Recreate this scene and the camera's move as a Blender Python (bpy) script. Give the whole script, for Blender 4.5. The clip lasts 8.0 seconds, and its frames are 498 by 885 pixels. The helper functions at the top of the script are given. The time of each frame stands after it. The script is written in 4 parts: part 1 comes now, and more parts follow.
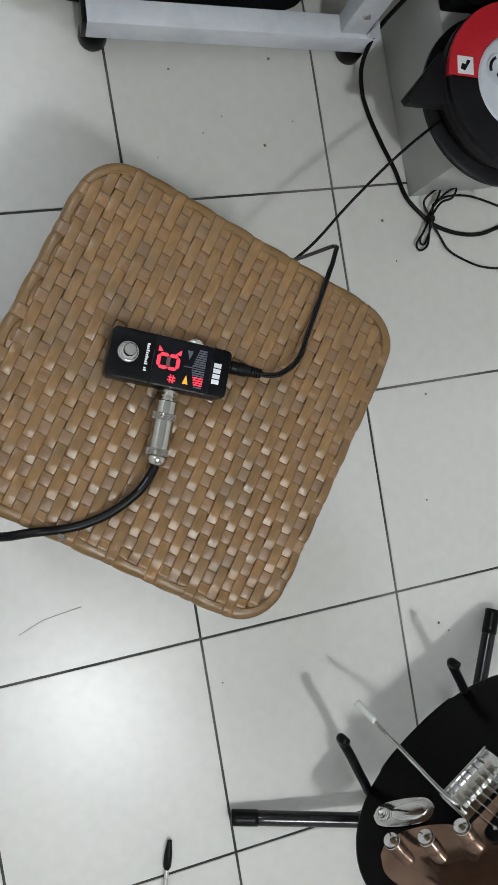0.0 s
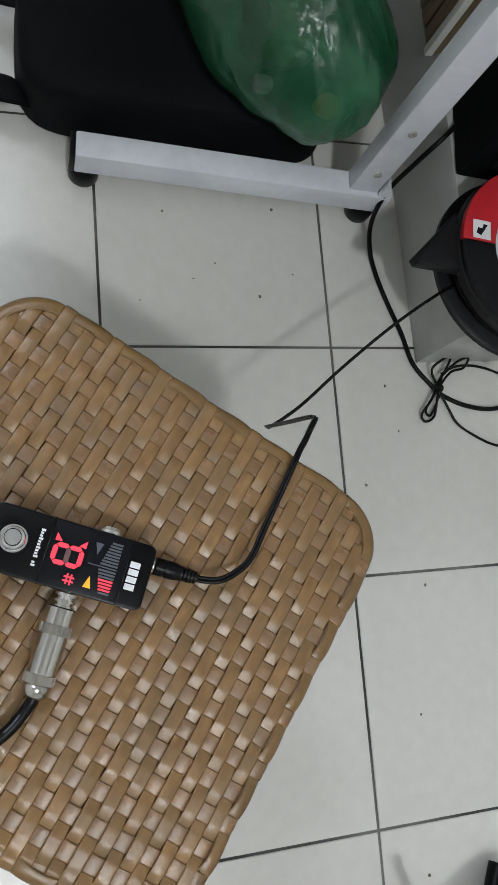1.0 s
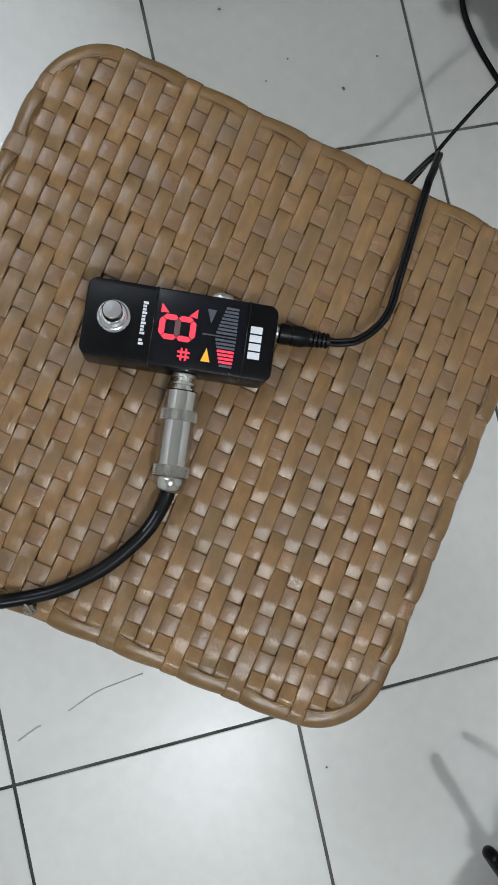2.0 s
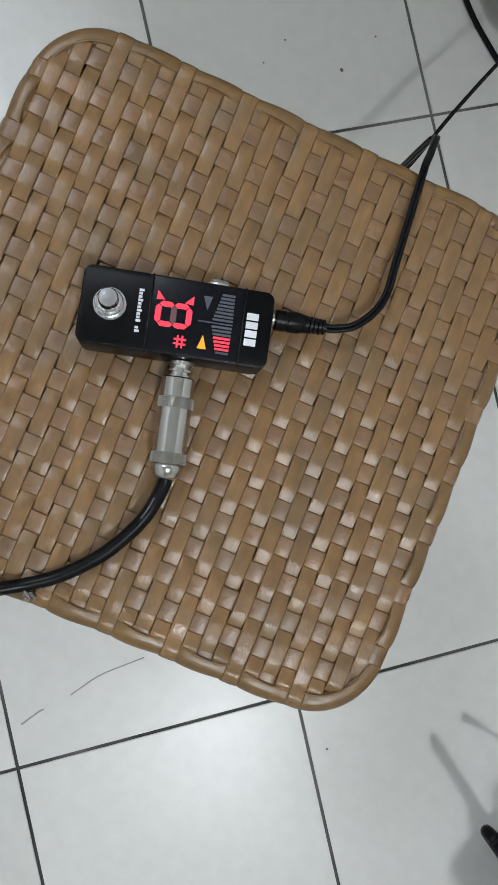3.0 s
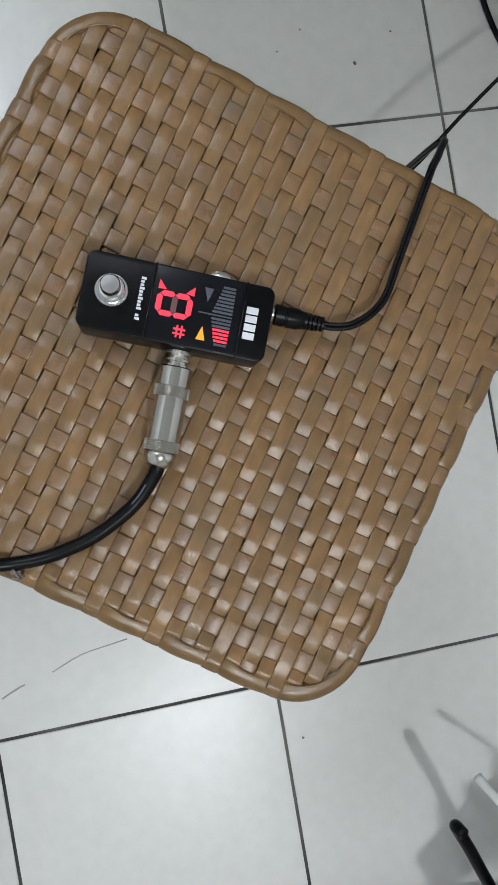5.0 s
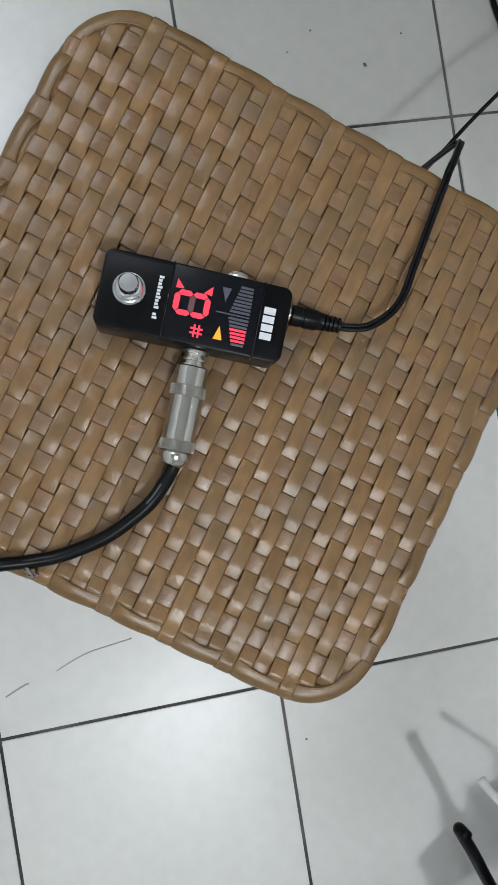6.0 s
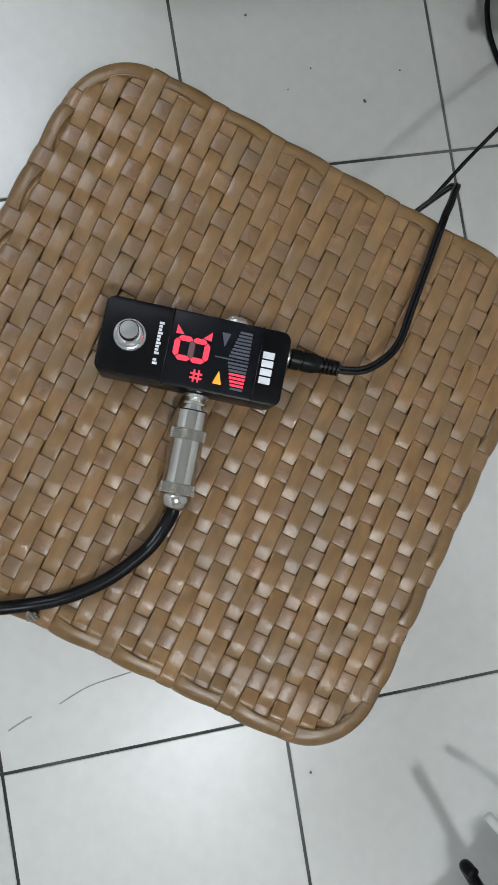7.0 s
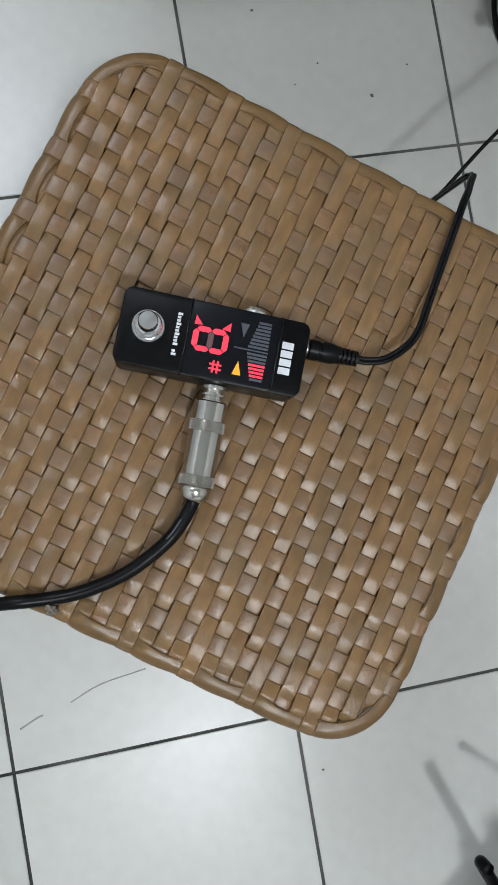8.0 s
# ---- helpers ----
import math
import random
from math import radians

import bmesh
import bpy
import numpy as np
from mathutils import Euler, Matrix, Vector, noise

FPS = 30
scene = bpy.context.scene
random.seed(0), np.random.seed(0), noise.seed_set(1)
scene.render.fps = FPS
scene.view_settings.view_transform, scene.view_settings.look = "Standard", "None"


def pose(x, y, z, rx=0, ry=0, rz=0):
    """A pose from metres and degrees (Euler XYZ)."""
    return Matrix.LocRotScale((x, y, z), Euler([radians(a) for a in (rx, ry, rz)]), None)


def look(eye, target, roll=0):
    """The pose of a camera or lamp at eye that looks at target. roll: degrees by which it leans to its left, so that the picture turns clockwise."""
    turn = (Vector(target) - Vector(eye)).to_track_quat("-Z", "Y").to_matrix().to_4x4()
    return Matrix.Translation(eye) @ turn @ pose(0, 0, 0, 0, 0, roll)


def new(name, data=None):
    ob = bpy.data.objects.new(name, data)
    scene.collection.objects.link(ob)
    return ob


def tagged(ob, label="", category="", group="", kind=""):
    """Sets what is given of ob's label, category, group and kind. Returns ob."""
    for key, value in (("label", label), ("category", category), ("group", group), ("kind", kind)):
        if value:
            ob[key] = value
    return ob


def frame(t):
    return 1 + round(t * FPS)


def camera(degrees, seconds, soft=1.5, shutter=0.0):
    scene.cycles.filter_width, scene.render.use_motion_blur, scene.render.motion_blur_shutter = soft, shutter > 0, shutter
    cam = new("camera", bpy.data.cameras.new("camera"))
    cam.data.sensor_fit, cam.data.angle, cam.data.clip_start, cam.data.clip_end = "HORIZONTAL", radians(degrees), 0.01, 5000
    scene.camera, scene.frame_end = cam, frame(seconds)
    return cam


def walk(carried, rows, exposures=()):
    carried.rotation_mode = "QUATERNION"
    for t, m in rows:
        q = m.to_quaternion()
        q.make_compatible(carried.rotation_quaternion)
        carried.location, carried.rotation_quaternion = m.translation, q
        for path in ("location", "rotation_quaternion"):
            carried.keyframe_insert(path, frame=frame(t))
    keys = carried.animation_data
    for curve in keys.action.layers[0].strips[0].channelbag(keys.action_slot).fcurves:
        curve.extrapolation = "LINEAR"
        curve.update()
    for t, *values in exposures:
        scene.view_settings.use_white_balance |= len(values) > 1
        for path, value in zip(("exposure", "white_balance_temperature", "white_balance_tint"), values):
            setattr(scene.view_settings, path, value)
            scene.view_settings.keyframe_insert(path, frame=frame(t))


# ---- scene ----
cam = camera(36.1, 8.0)
PATH = [
    (0, (-0.183, 0.281, 1.03), (0.369, 0.232, -0.891), 85.6),
    (0.2, (-0.137, 0.287, 0.975), (0.425, 0.238, -0.944), 86.1),
    (0.5, (-0.118, 0.293, 0.899), (0.458, 0.418, -1.012), 69.4),
    (0.7, (-0.111, 0.306, 0.883), (0.459, 0.544, -1.019), 61.1),
    (1, (-0.094, 0.322, 0.904), (0.472, 0.644, -0.987), 57.2),
    (1.2, (-0.098, 0.299, 0.887), (0.468, 0.58, -1.011), 59.5),
    (1.5, (-0.099, 0.272, 0.852), (0.326, 0.4, -1.098), 65.2),
    (2, (-0.1, 0.262, 0.827), (0.17, 0.338, -1.153), 62.1),
    (3.5, (-0.097, 0.263, 0.829), (0.159, 0.283, -1.155), 72.9),
    (4, (-0.097, 0.262, 0.827), (0.159, 0.278, -1.156), 73.7),
    (4.5, (-0.095, 0.264, 0.833), (0.167, 0.259, -1.15), 80.0),
    (6, (-0.106, 0.267, 0.831), (0.167, 0.265, -1.151), 81.4),
    (6.5, (-0.103, 0.27, 0.83), (0.164, 0.277, -1.152), 79.2),
    (7, (-0.102, 0.277, 0.835), (0.166, 0.333, -1.146), 69.1),
    (7.5, (-0.108, 0.276, 0.834), (0.168, 0.33, -1.147), 69.4),
    (8, (-0.111, 0.274, 0.831), (0.153, 0.332, -1.151), 68.1),
]
walk(cam, [(t, look(eye, target, roll)) for t, eye, target, roll in PATH],
     [(0.0, 0.0, 6500, 10), (1.0, 0.0, 6500, 10), (2.0, 0.0, 6300, 10), (8.0, 0.0, 6300, 10)])

# ---- light and exposure ----
world = bpy.data.worlds.new("room_air")
scene.world = world
world.use_nodes = True
world.node_tree.nodes["Background"].inputs[0].default_value = (0.8, 0.9, 1.0, 1)
world.node_tree.nodes["Background"].inputs[1].default_value = 0.02
LAMP = Vector((-0.04, -1.06, 3.28))
bulb_light = bpy.data.lights.new("bulb_light", "POINT")
bulb_light.energy, bulb_light.shadow_soft_size, bulb_light.color = 124.0, 0.10, (0.95, 1.0, 1.02)
new("bulb_light", bulb_light).location = LAMP
LAMP_2 = Vector((-0.75, 2.10, 3.28))
cool_light = bpy.data.lights.new("cool_light", "POINT")
cool_light.energy, cool_light.shadow_soft_size, cool_light.color = 64.0, 0.20, (0.90, 0.98, 1.08)
new("cool_light", cool_light).location = LAMP_2


# ---- materials ----
def mat(name, colour, rough=0.5, metal=0.0, spread=0.12, grain=40.0, bump=0.1, bump_scale=None, coat=0.0,
        stretch=(1, 1, 1), vary=0.0, spec=0.5, coords="Object", dirt=None, dirt_scale=4.0, dirt_amount=0.3, rough_spread=0.08):
    """A painted, moulded or woven surface: base colour broken at two scales, uneven gloss and a fine relief."""
    m = bpy.data.materials.new(name)
    m.use_nodes = True
    n, l = m.node_tree.nodes, m.node_tree.links
    b = n["Principled BSDF"]
    b.inputs["Metallic"].default_value = metal
    b.inputs["Coat Weight"].default_value = coat
    b.inputs["Coat Roughness"].default_value = 0.12
    b.inputs["Specular IOR Level"].default_value = spec
    tc = n.new("ShaderNodeTexCoord")
    mp = n.new("ShaderNodeMapping")
    mp.inputs["Scale"].default_value = stretch
    l.new(tc.outputs[coords], mp.inputs["Vector"])
    fine = n.new("ShaderNodeTexNoise")
    fine.inputs["Scale"].default_value, fine.inputs["Detail"].default_value = grain, 6
    l.new(mp.outputs[0], fine.inputs["Vector"])
    ramp = n.new("ShaderNodeMapRange")
    ramp.inputs[1].default_value, ramp.inputs[2].default_value = 0.3, 0.7
    ramp.inputs[3].default_value, ramp.inputs[4].default_value = 1 - spread, 1 + spread
    l.new(fine.outputs[0], ramp.inputs[0])
    mul = n.new("ShaderNodeVectorMath")
    mul.operation = "SCALE"
    mul.inputs[0].default_value = colour
    l.new(ramp.outputs[0], mul.inputs["Scale"])
    last = mul.outputs[0]
    if vary:
        info = n.new("ShaderNodeObjectInfo")
        r2 = n.new("ShaderNodeMapRange")
        r2.inputs[3].default_value, r2.inputs[4].default_value = 1 - vary, 1 + vary
        l.new(info.outputs["Random"], r2.inputs[0])
        m2 = n.new("ShaderNodeVectorMath")
        m2.operation = "SCALE"
        l.new(last, m2.inputs[0])
        l.new(r2.outputs[0], m2.inputs["Scale"])
        last = m2.outputs[0]
    coarse = n.new("ShaderNodeTexNoise")
    coarse.inputs["Scale"].default_value, coarse.inputs["Detail"].default_value = dirt_scale, 4
    l.new(tc.outputs[coords], coarse.inputs["Vector"])
    r3 = n.new("ShaderNodeMapRange")
    r3.inputs[1].default_value, r3.inputs[2].default_value, r3.inputs[4].default_value = 0.45, 0.75, dirt_amount
    l.new(coarse.outputs[0], r3.inputs[0])
    mix = n.new("ShaderNodeMix")
    mix.data_type = "RGBA"
    l.new(r3.outputs[0], mix.inputs["Factor"])
    l.new(last, mix.inputs["A"])
    mix.inputs["B"].default_value = (*(dirt or [c * 0.7 for c in colour]), 1)
    l.new(mix.outputs["Result"], b.inputs["Base Color"])
    rr = n.new("ShaderNodeMapRange")
    rr.inputs[3].default_value, rr.inputs[4].default_value = max(rough - rough_spread, 0.02), min(rough + rough_spread, 1)
    l.new(coarse.outputs[0], rr.inputs[0])
    l.new(rr.outputs[0], b.inputs["Roughness"])
    if bump:
        bn = n.new("ShaderNodeBump")
        bn.inputs["Strength"].default_value, bn.inputs["Distance"].default_value = bump, 0.001
        src = fine
        if bump_scale:
            src = n.new("ShaderNodeTexNoise")
            src.inputs["Scale"].default_value, src.inputs["Detail"].default_value = bump_scale, 3
            l.new(mp.outputs[0], src.inputs["Vector"])
        l.new(src.outputs[0], bn.inputs["Height"])
        l.new(bn.outputs[0], b.inputs["Normal"])
    return m


def glow(name, colour, strength):
    m = bpy.data.materials.new(name)
    m.use_nodes = True
    b = m.node_tree.nodes["Principled BSDF"]
    b.inputs["Base Color"].default_value = (*[c * 0.3 for c in colour], 1)
    b.inputs["Emission Color"].default_value = (*colour, 1)
    b.inputs["Emission Strength"].default_value = strength
    b.inputs["Roughness"].default_value = 0.3
    return m


M_TILE = mat("glazed_tile", (0.600, 0.590, 0.555), 0.30, spread=0.03, grain=60, bump=0.03, vary=0.035, dirt=(0.53, 0.515, 0.475), dirt_scale=3, dirt_amount=0.04, rough_spread=0.01)
M_GROUT = mat("dark_grout", (0.032, 0.034, 0.031), 0.85, spread=0.5, grain=25, bump=0.4, dirt=(0.26, 0.25, 0.23), dirt_scale=5, dirt_amount=0.8)
M_WALL = mat("grey_wall_paint", (0.60, 0.60, 0.59), 0.8, spread=0.04, grain=30, bump=0.1)
M_CEIL = mat("ceiling_paint", (0.50, 0.50, 0.49), 0.85, spread=0.03, grain=30, bump=0.05)
M_WEFT = mat("woven_strip_tan", (0.216, 0.123, 0.053), 0.21, spread=0.17, grain=110, bump=0.20, bump_scale=900, stretch=(1.9, 0.6, 1), vary=0.07, dirt=(0.160, 0.108, 0.058), dirt_scale=34, dirt_amount=0.8, spec=0.38, rough_spread=0.06)
M_WARP = mat("woven_strip_rosy", (0.206, 0.114, 0.054), 0.28, spread=0.17, grain=110, bump=0.20, bump_scale=900, stretch=(0.6, 1.7, 1), vary=0.08, dirt=(0.155, 0.102, 0.058), dirt_scale=34, dirt_amount=0.8)
M_RIM = mat("rim_strip", (0.165, 0.092, 0.032), 0.34, spread=0.14, grain=180, bump=0.3, vary=0.08, dirt=(0.16, 0.09, 0.04), dirt_scale=25, dirt_amount=0.5)
# dark brown standing in for the shade between the stool's strips
M_GAP_SHADE = mat("gap_shade_brown", (0.10, 0.058, 0.028), 0.8, spread=0.2)
M_CASE = mat("black_case", (0.0040, 0.0040, 0.0045), 0.32, spread=0.15, grain=300, bump=0.03, bump_scale=900, dirt=(0.0150, 0.0150, 0.0150), dirt_scale=40, dirt_amount=0.2, spec=0.09)
M_LENS = mat("smoked_display", (0.006, 0.0065, 0.009), 0.22, spread=0.1, bump=0.0, dirt=(0.0100, 0.0100, 0.0125), dirt_scale=60, spec=0.16)
M_DIM = mat("unlit_segment", (0.085, 0.09, 0.115), 0.4, spread=0.1, bump=0)
M_DIMRED = mat("half_lit_segment", (0.16, 0.07, 0.075), 0.4, spread=0.1, bump=0)
M_PRINT = mat("white_print", (0.75, 0.76, 0.78), 0.5, spread=0.05, bump=0)
M_RED_LED = glow("red_segment", (1.0, 0.05, 0.09), 1.1)
M_AMBER = glow("amber_segment", (1.0, 0.42, 0.03), 0.95)
M_NICKEL = mat("brushed_nickel", (0.74, 0.72, 0.68), 0.27, 1.0, spread=0.05, grain=120, bump=0.05, stretch=(6, 0.4, 6), dirt=(0.42, 0.39, 0.34), dirt_scale=60)
M_TURNED = mat("turned_nickel", (0.57, 0.55, 0.51), 0.15, 1.0, spread=0.05, grain=120, bump=0.03, stretch=(6, 0.4, 6), dirt=(0.42, 0.39, 0.34), dirt_scale=60, rough_spread=0.04)
M_CHROME = mat("chrome", (0.78, 0.78, 0.78), 0.12, 1.0, spread=0.04, grain=80, bump=0.02, dirt=(0.5, 0.48, 0.45), dirt_scale=40)
M_BLKCABLE = mat("black_cable_jacket", (0.0035, 0.0035, 0.004), 0.34, spread=0.15, grain=120, bump=0.08, dirt=(0.0080, 0.0075, 0.0070), dirt_scale=30, spec=0.16)
M_RUBBER = mat("black_rubber", (0.0035, 0.0035, 0.004), 0.36, spread=0.2, grain=120, bump=0.15, dirt=(0.0110, 0.0105, 0.0100), dirt_scale=30, spec=0.16)
M_STEEL_W = mat("white_powder_coat", (0.66, 0.68, 0.73), 0.42, spread=0.04, grain=90, bump=0.15, bump_scale=500, dirt=(0.42, 0.44, 0.50), dirt_scale=14, dirt_amount=0.5)
M_STEEL_B = mat("black_gloss_tube", (0.01, 0.01, 0.011), 0.2, spread=0.1, bump=0.03, dirt=(0.03, 0.03, 0.03), dirt_scale=20)
M_FABRIC = mat("black_nylon", (0.0030, 0.0034, 0.0042), 0.75, spread=0.25, grain=500, bump=0.3, dirt=(0.0070, 0.0075, 0.0085), dirt_scale=10, spec=0.10)
M_REEL = mat("black_reel_plastic", (0.008, 0.008, 0.009), 0.45, spread=0.15, grain=200, bump=0.15, dirt=(0.0200, 0.0200, 0.0210), dirt_scale=18, spec=0.16)
M_REELRED = mat("red_reel_plastic", (0.50, 0.016, 0.025), 0.42, spread=0.08, grain=150, bump=0.12, dirt=(0.33, 0.012, 0.02), dirt_scale=18)
M_SOCKET = mat("white_socket_plastic", (0.60, 0.63, 0.68), 0.4, spread=0.04, grain=100, bump=0.05)
M_LEDGE = mat("grey_glazed_ledge", (0.40, 0.405, 0.39), 0.28, spread=0.05, grain=20, bump=0.05, dirt=(0.34, 0.335, 0.32), dirt_scale=5, dirt_amount=0.15, rough_spread=0.02)
M_BODY = mat("black_lacquer", (0.0025, 0.0025, 0.003), 0.22, spread=0.1, grain=60, bump=0.02, dirt=(0.0050, 0.0045, 0.0045), dirt_scale=14, spec=0.10)
M_GUARD = mat("brown_mirror_guard", (0.33, 0.215, 0.160), 0.10, 0.92, spread=0.20, grain=18, bump=0.03, dirt=(0.16, 0.09, 0.065), dirt_scale=22, dirt_amount=0.6)
M_WOOD = mat("brown_slatted_wood", (0.16, 0.115, 0.065), 0.5, spread=0.25, grain=30, bump=0.3, stretch=(6, 6, 0.6), dirt=(0.09, 0.06, 0.035), dirt_scale=8)
M_MAPLE = mat("maple_neck", (0.42, 0.27, 0.12), 0.35, spread=0.15, grain=40, bump=0.05, stretch=(4, 4, 0.4))
M_WHITEPL = mat("white_tip_plastic", (0.72, 0.72, 0.68), 0.4, spread=0.04, bump=0)
M_ORANGE = mat("orange_wrapper", (0.65, 0.28, 0.03), 0.45, spread=0.1)
M_DKRED = mat("dark_red_wrapper", (0.16, 0.02, 0.02), 0.45, spread=0.1)
M_SPECK = mat("dirt_speck", (0.17, 0.145, 0.12), 0.9, spread=0.3)
M_SPECKRED = mat("red_speck", (0.18, 0.03, 0.02), 0.8, spread=0.3)
M_SCRATCH = mat("grey_scuff", (0.40, 0.40, 0.39), 0.7, spread=0.3)

M_BAG = bpy.data.materials.new("green_thin_plastic")
M_BAG.use_nodes = True
_n, _l = M_BAG.node_tree.nodes, M_BAG.node_tree.links
_b = _n["Principled BSDF"]
_b.inputs["Roughness"].default_value = 0.24
_b.inputs["Alpha"].default_value = 0.80
_no = _n.new("ShaderNodeTexNoise")
_no.inputs["Scale"].default_value, _no.inputs["Detail"].default_value, _no.inputs["Distortion"].default_value = 9, 5, 1.2
_tc = _n.new("ShaderNodeTexCoord")
_l.new(_tc.outputs["Object"], _no.inputs["Vector"])
_cr = _n.new("ShaderNodeValToRGB")
_cr.color_ramp.elements[0].position, _cr.color_ramp.elements[0].color = 0.35, (0.007, 0.055, 0.025, 1)
_cr.color_ramp.elements[1].position, _cr.color_ramp.elements[1].color = 0.7, (0.022, 0.150, 0.066, 1)
_l.new(_no.outputs[0], _cr.inputs[0])
_l.new(_cr.outputs[0], _b.inputs["Base Color"])
_wr = _n.new("ShaderNodeTexNoise")
_wr.inputs["Scale"].default_value, _wr.inputs["Detail"].default_value, _wr.inputs["Distortion"].default_value = 22, 5, 2.5
_l.new(_tc.outputs["Object"], _wr.inputs["Vector"])
_bn = _n.new("ShaderNodeBump")
_bn.inputs["Strength"].default_value, _bn.inputs["Distance"].default_value = 0.5, 0.006
_l.new(_wr.outputs[0], _bn.inputs["Height"])
_l.new(_bn.outputs[0], _b.inputs["Normal"])


# ---- builders ----
def mesh_of(bm, name, material, smooth=True):
    me = bpy.data.meshes.new(name)
    bmesh.ops.recalc_face_normals(bm, faces=bm.faces[:])
    for f in bm.faces:
        f.smooth = smooth
    bm.to_mesh(me)
    bm.free()
    me.materials.append(material)
    return me


def part(name, bm, material, parent=None, label="", smooth=True):
    ob = new(name, mesh_of(bm, name, material, smooth))
    if parent is not None:
        ob.parent = parent
    if label:
        tagged(ob, label)
    return ob


def thing(name, m, label, category, group="", kind=""):
    ob = new(name)
    ob.empty_display_size = 0.05
    ob.matrix_basis = m
    return tagged(ob, label, category, group, kind)


def box(x0, x1, y0, y1, z0, z1, bevel=0.0, seg=2):
    bm = bmesh.new()
    bmesh.ops.create_cube(bm, size=1)
    for v in bm.verts:
        v.co = Vector(((x0 + x1) / 2 + v.co.x * (x1 - x0), (y0 + y1) / 2 + v.co.y * (y1 - y0), (z0 + z1) / 2 + v.co.z * (z1 - z0)))
    if bevel:
        bmesh.ops.bevel(bm, geom=bm.edges[:], offset=bevel, segments=seg, affect="EDGES", profile=0.6)
    return bm


def sharp(ob, degrees=35):
    """Flat faces stay flat, rounded edges stay round."""
    me = ob.data
    bm = bmesh.new()
    bm.from_mesh(me)
    for e in bm.edges:
        if len(e.link_faces) == 2 and e.calc_face_angle(0) > radians(degrees):
            e.smooth = False
    bm.to_mesh(me)
    bm.free()
    return ob


def lathe(profile, seg=32, axis="Z"):
    """A turned body from (radius, height) pairs."""
    bm = bmesh.new()
    rings = []
    for r, z in profile:
        ring = []
        for i in range(seg):
            a = 2 * math.pi * i / seg
            c = (r * math.cos(a), r * math.sin(a), z)
            if axis == "Y":
                c = (c[0], z, c[1])
            if axis == "X":
                c = (z, c[0], c[1])
            ring.append(bm.verts.new(c))
        rings.append(ring)
    for a, b in zip(rings, rings[1:]):
        for i in range(seg):
            bm.faces.new((a[i], a[(i + 1) % seg], b[(i + 1) % seg], b[i]))
    bm.faces.new(rings[0])
    bm.faces.new(rings[-1])
    return bm


def spline(points, n):
    """A smooth way through the points (Catmull-Rom)."""
    p = [Vector(q) for q in points]
    p = [p[0] * 2 - p[1]] + p + [p[-1] * 2 - p[-2]]
    out = []
    for i in range(1, len(p) - 2):
        a, b, c, d = p[i - 1:i + 3]
        for k in range(n):
            t = k / n
            out.append(0.5 * (2 * b + (c - a) * t + (2 * a - 5 * b + 4 * c - d) * t * t + (3 * b - a - 3 * c + d) * t ** 3))
    out.append(p[-2].copy())
    return out


def tube(points, r, n=8, seg=10, flat=1.0, taper=None):
    path = spline(points, n)
    bm = bmesh.new()
    rings, side = [], None
    for i, c in enumerate(path):
        d = (path[min(i + 1, len(path) - 1)] - path[max(i - 1, 0)]).normalized()
        if side is None:
            side = d.orthogonal().normalized() if abs(d.z) > 0.9 else d.cross(Vector((0, 0, 1))).normalized()
        side = (side - d * side.dot(d)).normalized()
        up = side.cross(d)
        rad = r if taper is None else r + (taper - r) * i / (len(path) - 1)
        rings.append([bm.verts.new(c + side * math.cos(2 * math.pi * k / seg) * rad * flat + up * math.sin(2 * math.pi * k / seg) * rad) for k in range(seg)])
    for a, b in zip(rings, rings[1:]):
        for k in range(seg):
            bm.faces.new((a[k], a[(k + 1) % seg], b[(k + 1) % seg], b[k]))
    bm.faces.new(rings[0])
    bm.faces.new(rings[-1])
    return bm


def prism(outline, z0, z1, bevel=0.0, seg=2):
    bm = bmesh.new()
    f = bm.faces.new([bm.verts.new((x, y, z0)) for x, y in outline])
    r = bmesh.ops.extrude_face_region(bm, geom=[f])
    up = [v for v in r["geom"] if isinstance(v, bmesh.types.BMVert)]
    for v in up:
        v.co.z = z1
    if bevel:
        es = [e for e in bm.edges if abs(e.verts[0].co.z - e.verts[1].co.z) < 1e-9]
        bmesh.ops.bevel(bm, geom=es, offset=bevel, segments=seg, affect="EDGES", profile=0.6)
    return bm


def round_rect(hx, hy, r, n=8):
    pts = []
    for cx, cy, a0 in ((hx - r, hy - r, 0), (-hx + r, hy - r, 90), (-hx + r, -hy + r, 180), (hx - r, -hy + r, 270)):
        for i in range(n + 1):
            a = radians(a0 + 90 * i / n)
            pts.append((cx + r * math.cos(a), cy + r * math.sin(a)))
    return pts


def merge(*bms):
    out = bmesh.new()
    for b in bms:
        me = bpy.data.meshes.new("tmp")
        b.to_mesh(me)
        b.free()
        out.from_mesh(me)
        bpy.data.meshes.remove(me)
    return out


def moved(bm, m):
    bmesh.ops.transform(bm, matrix=m, verts=bm.verts[:])
    return bm


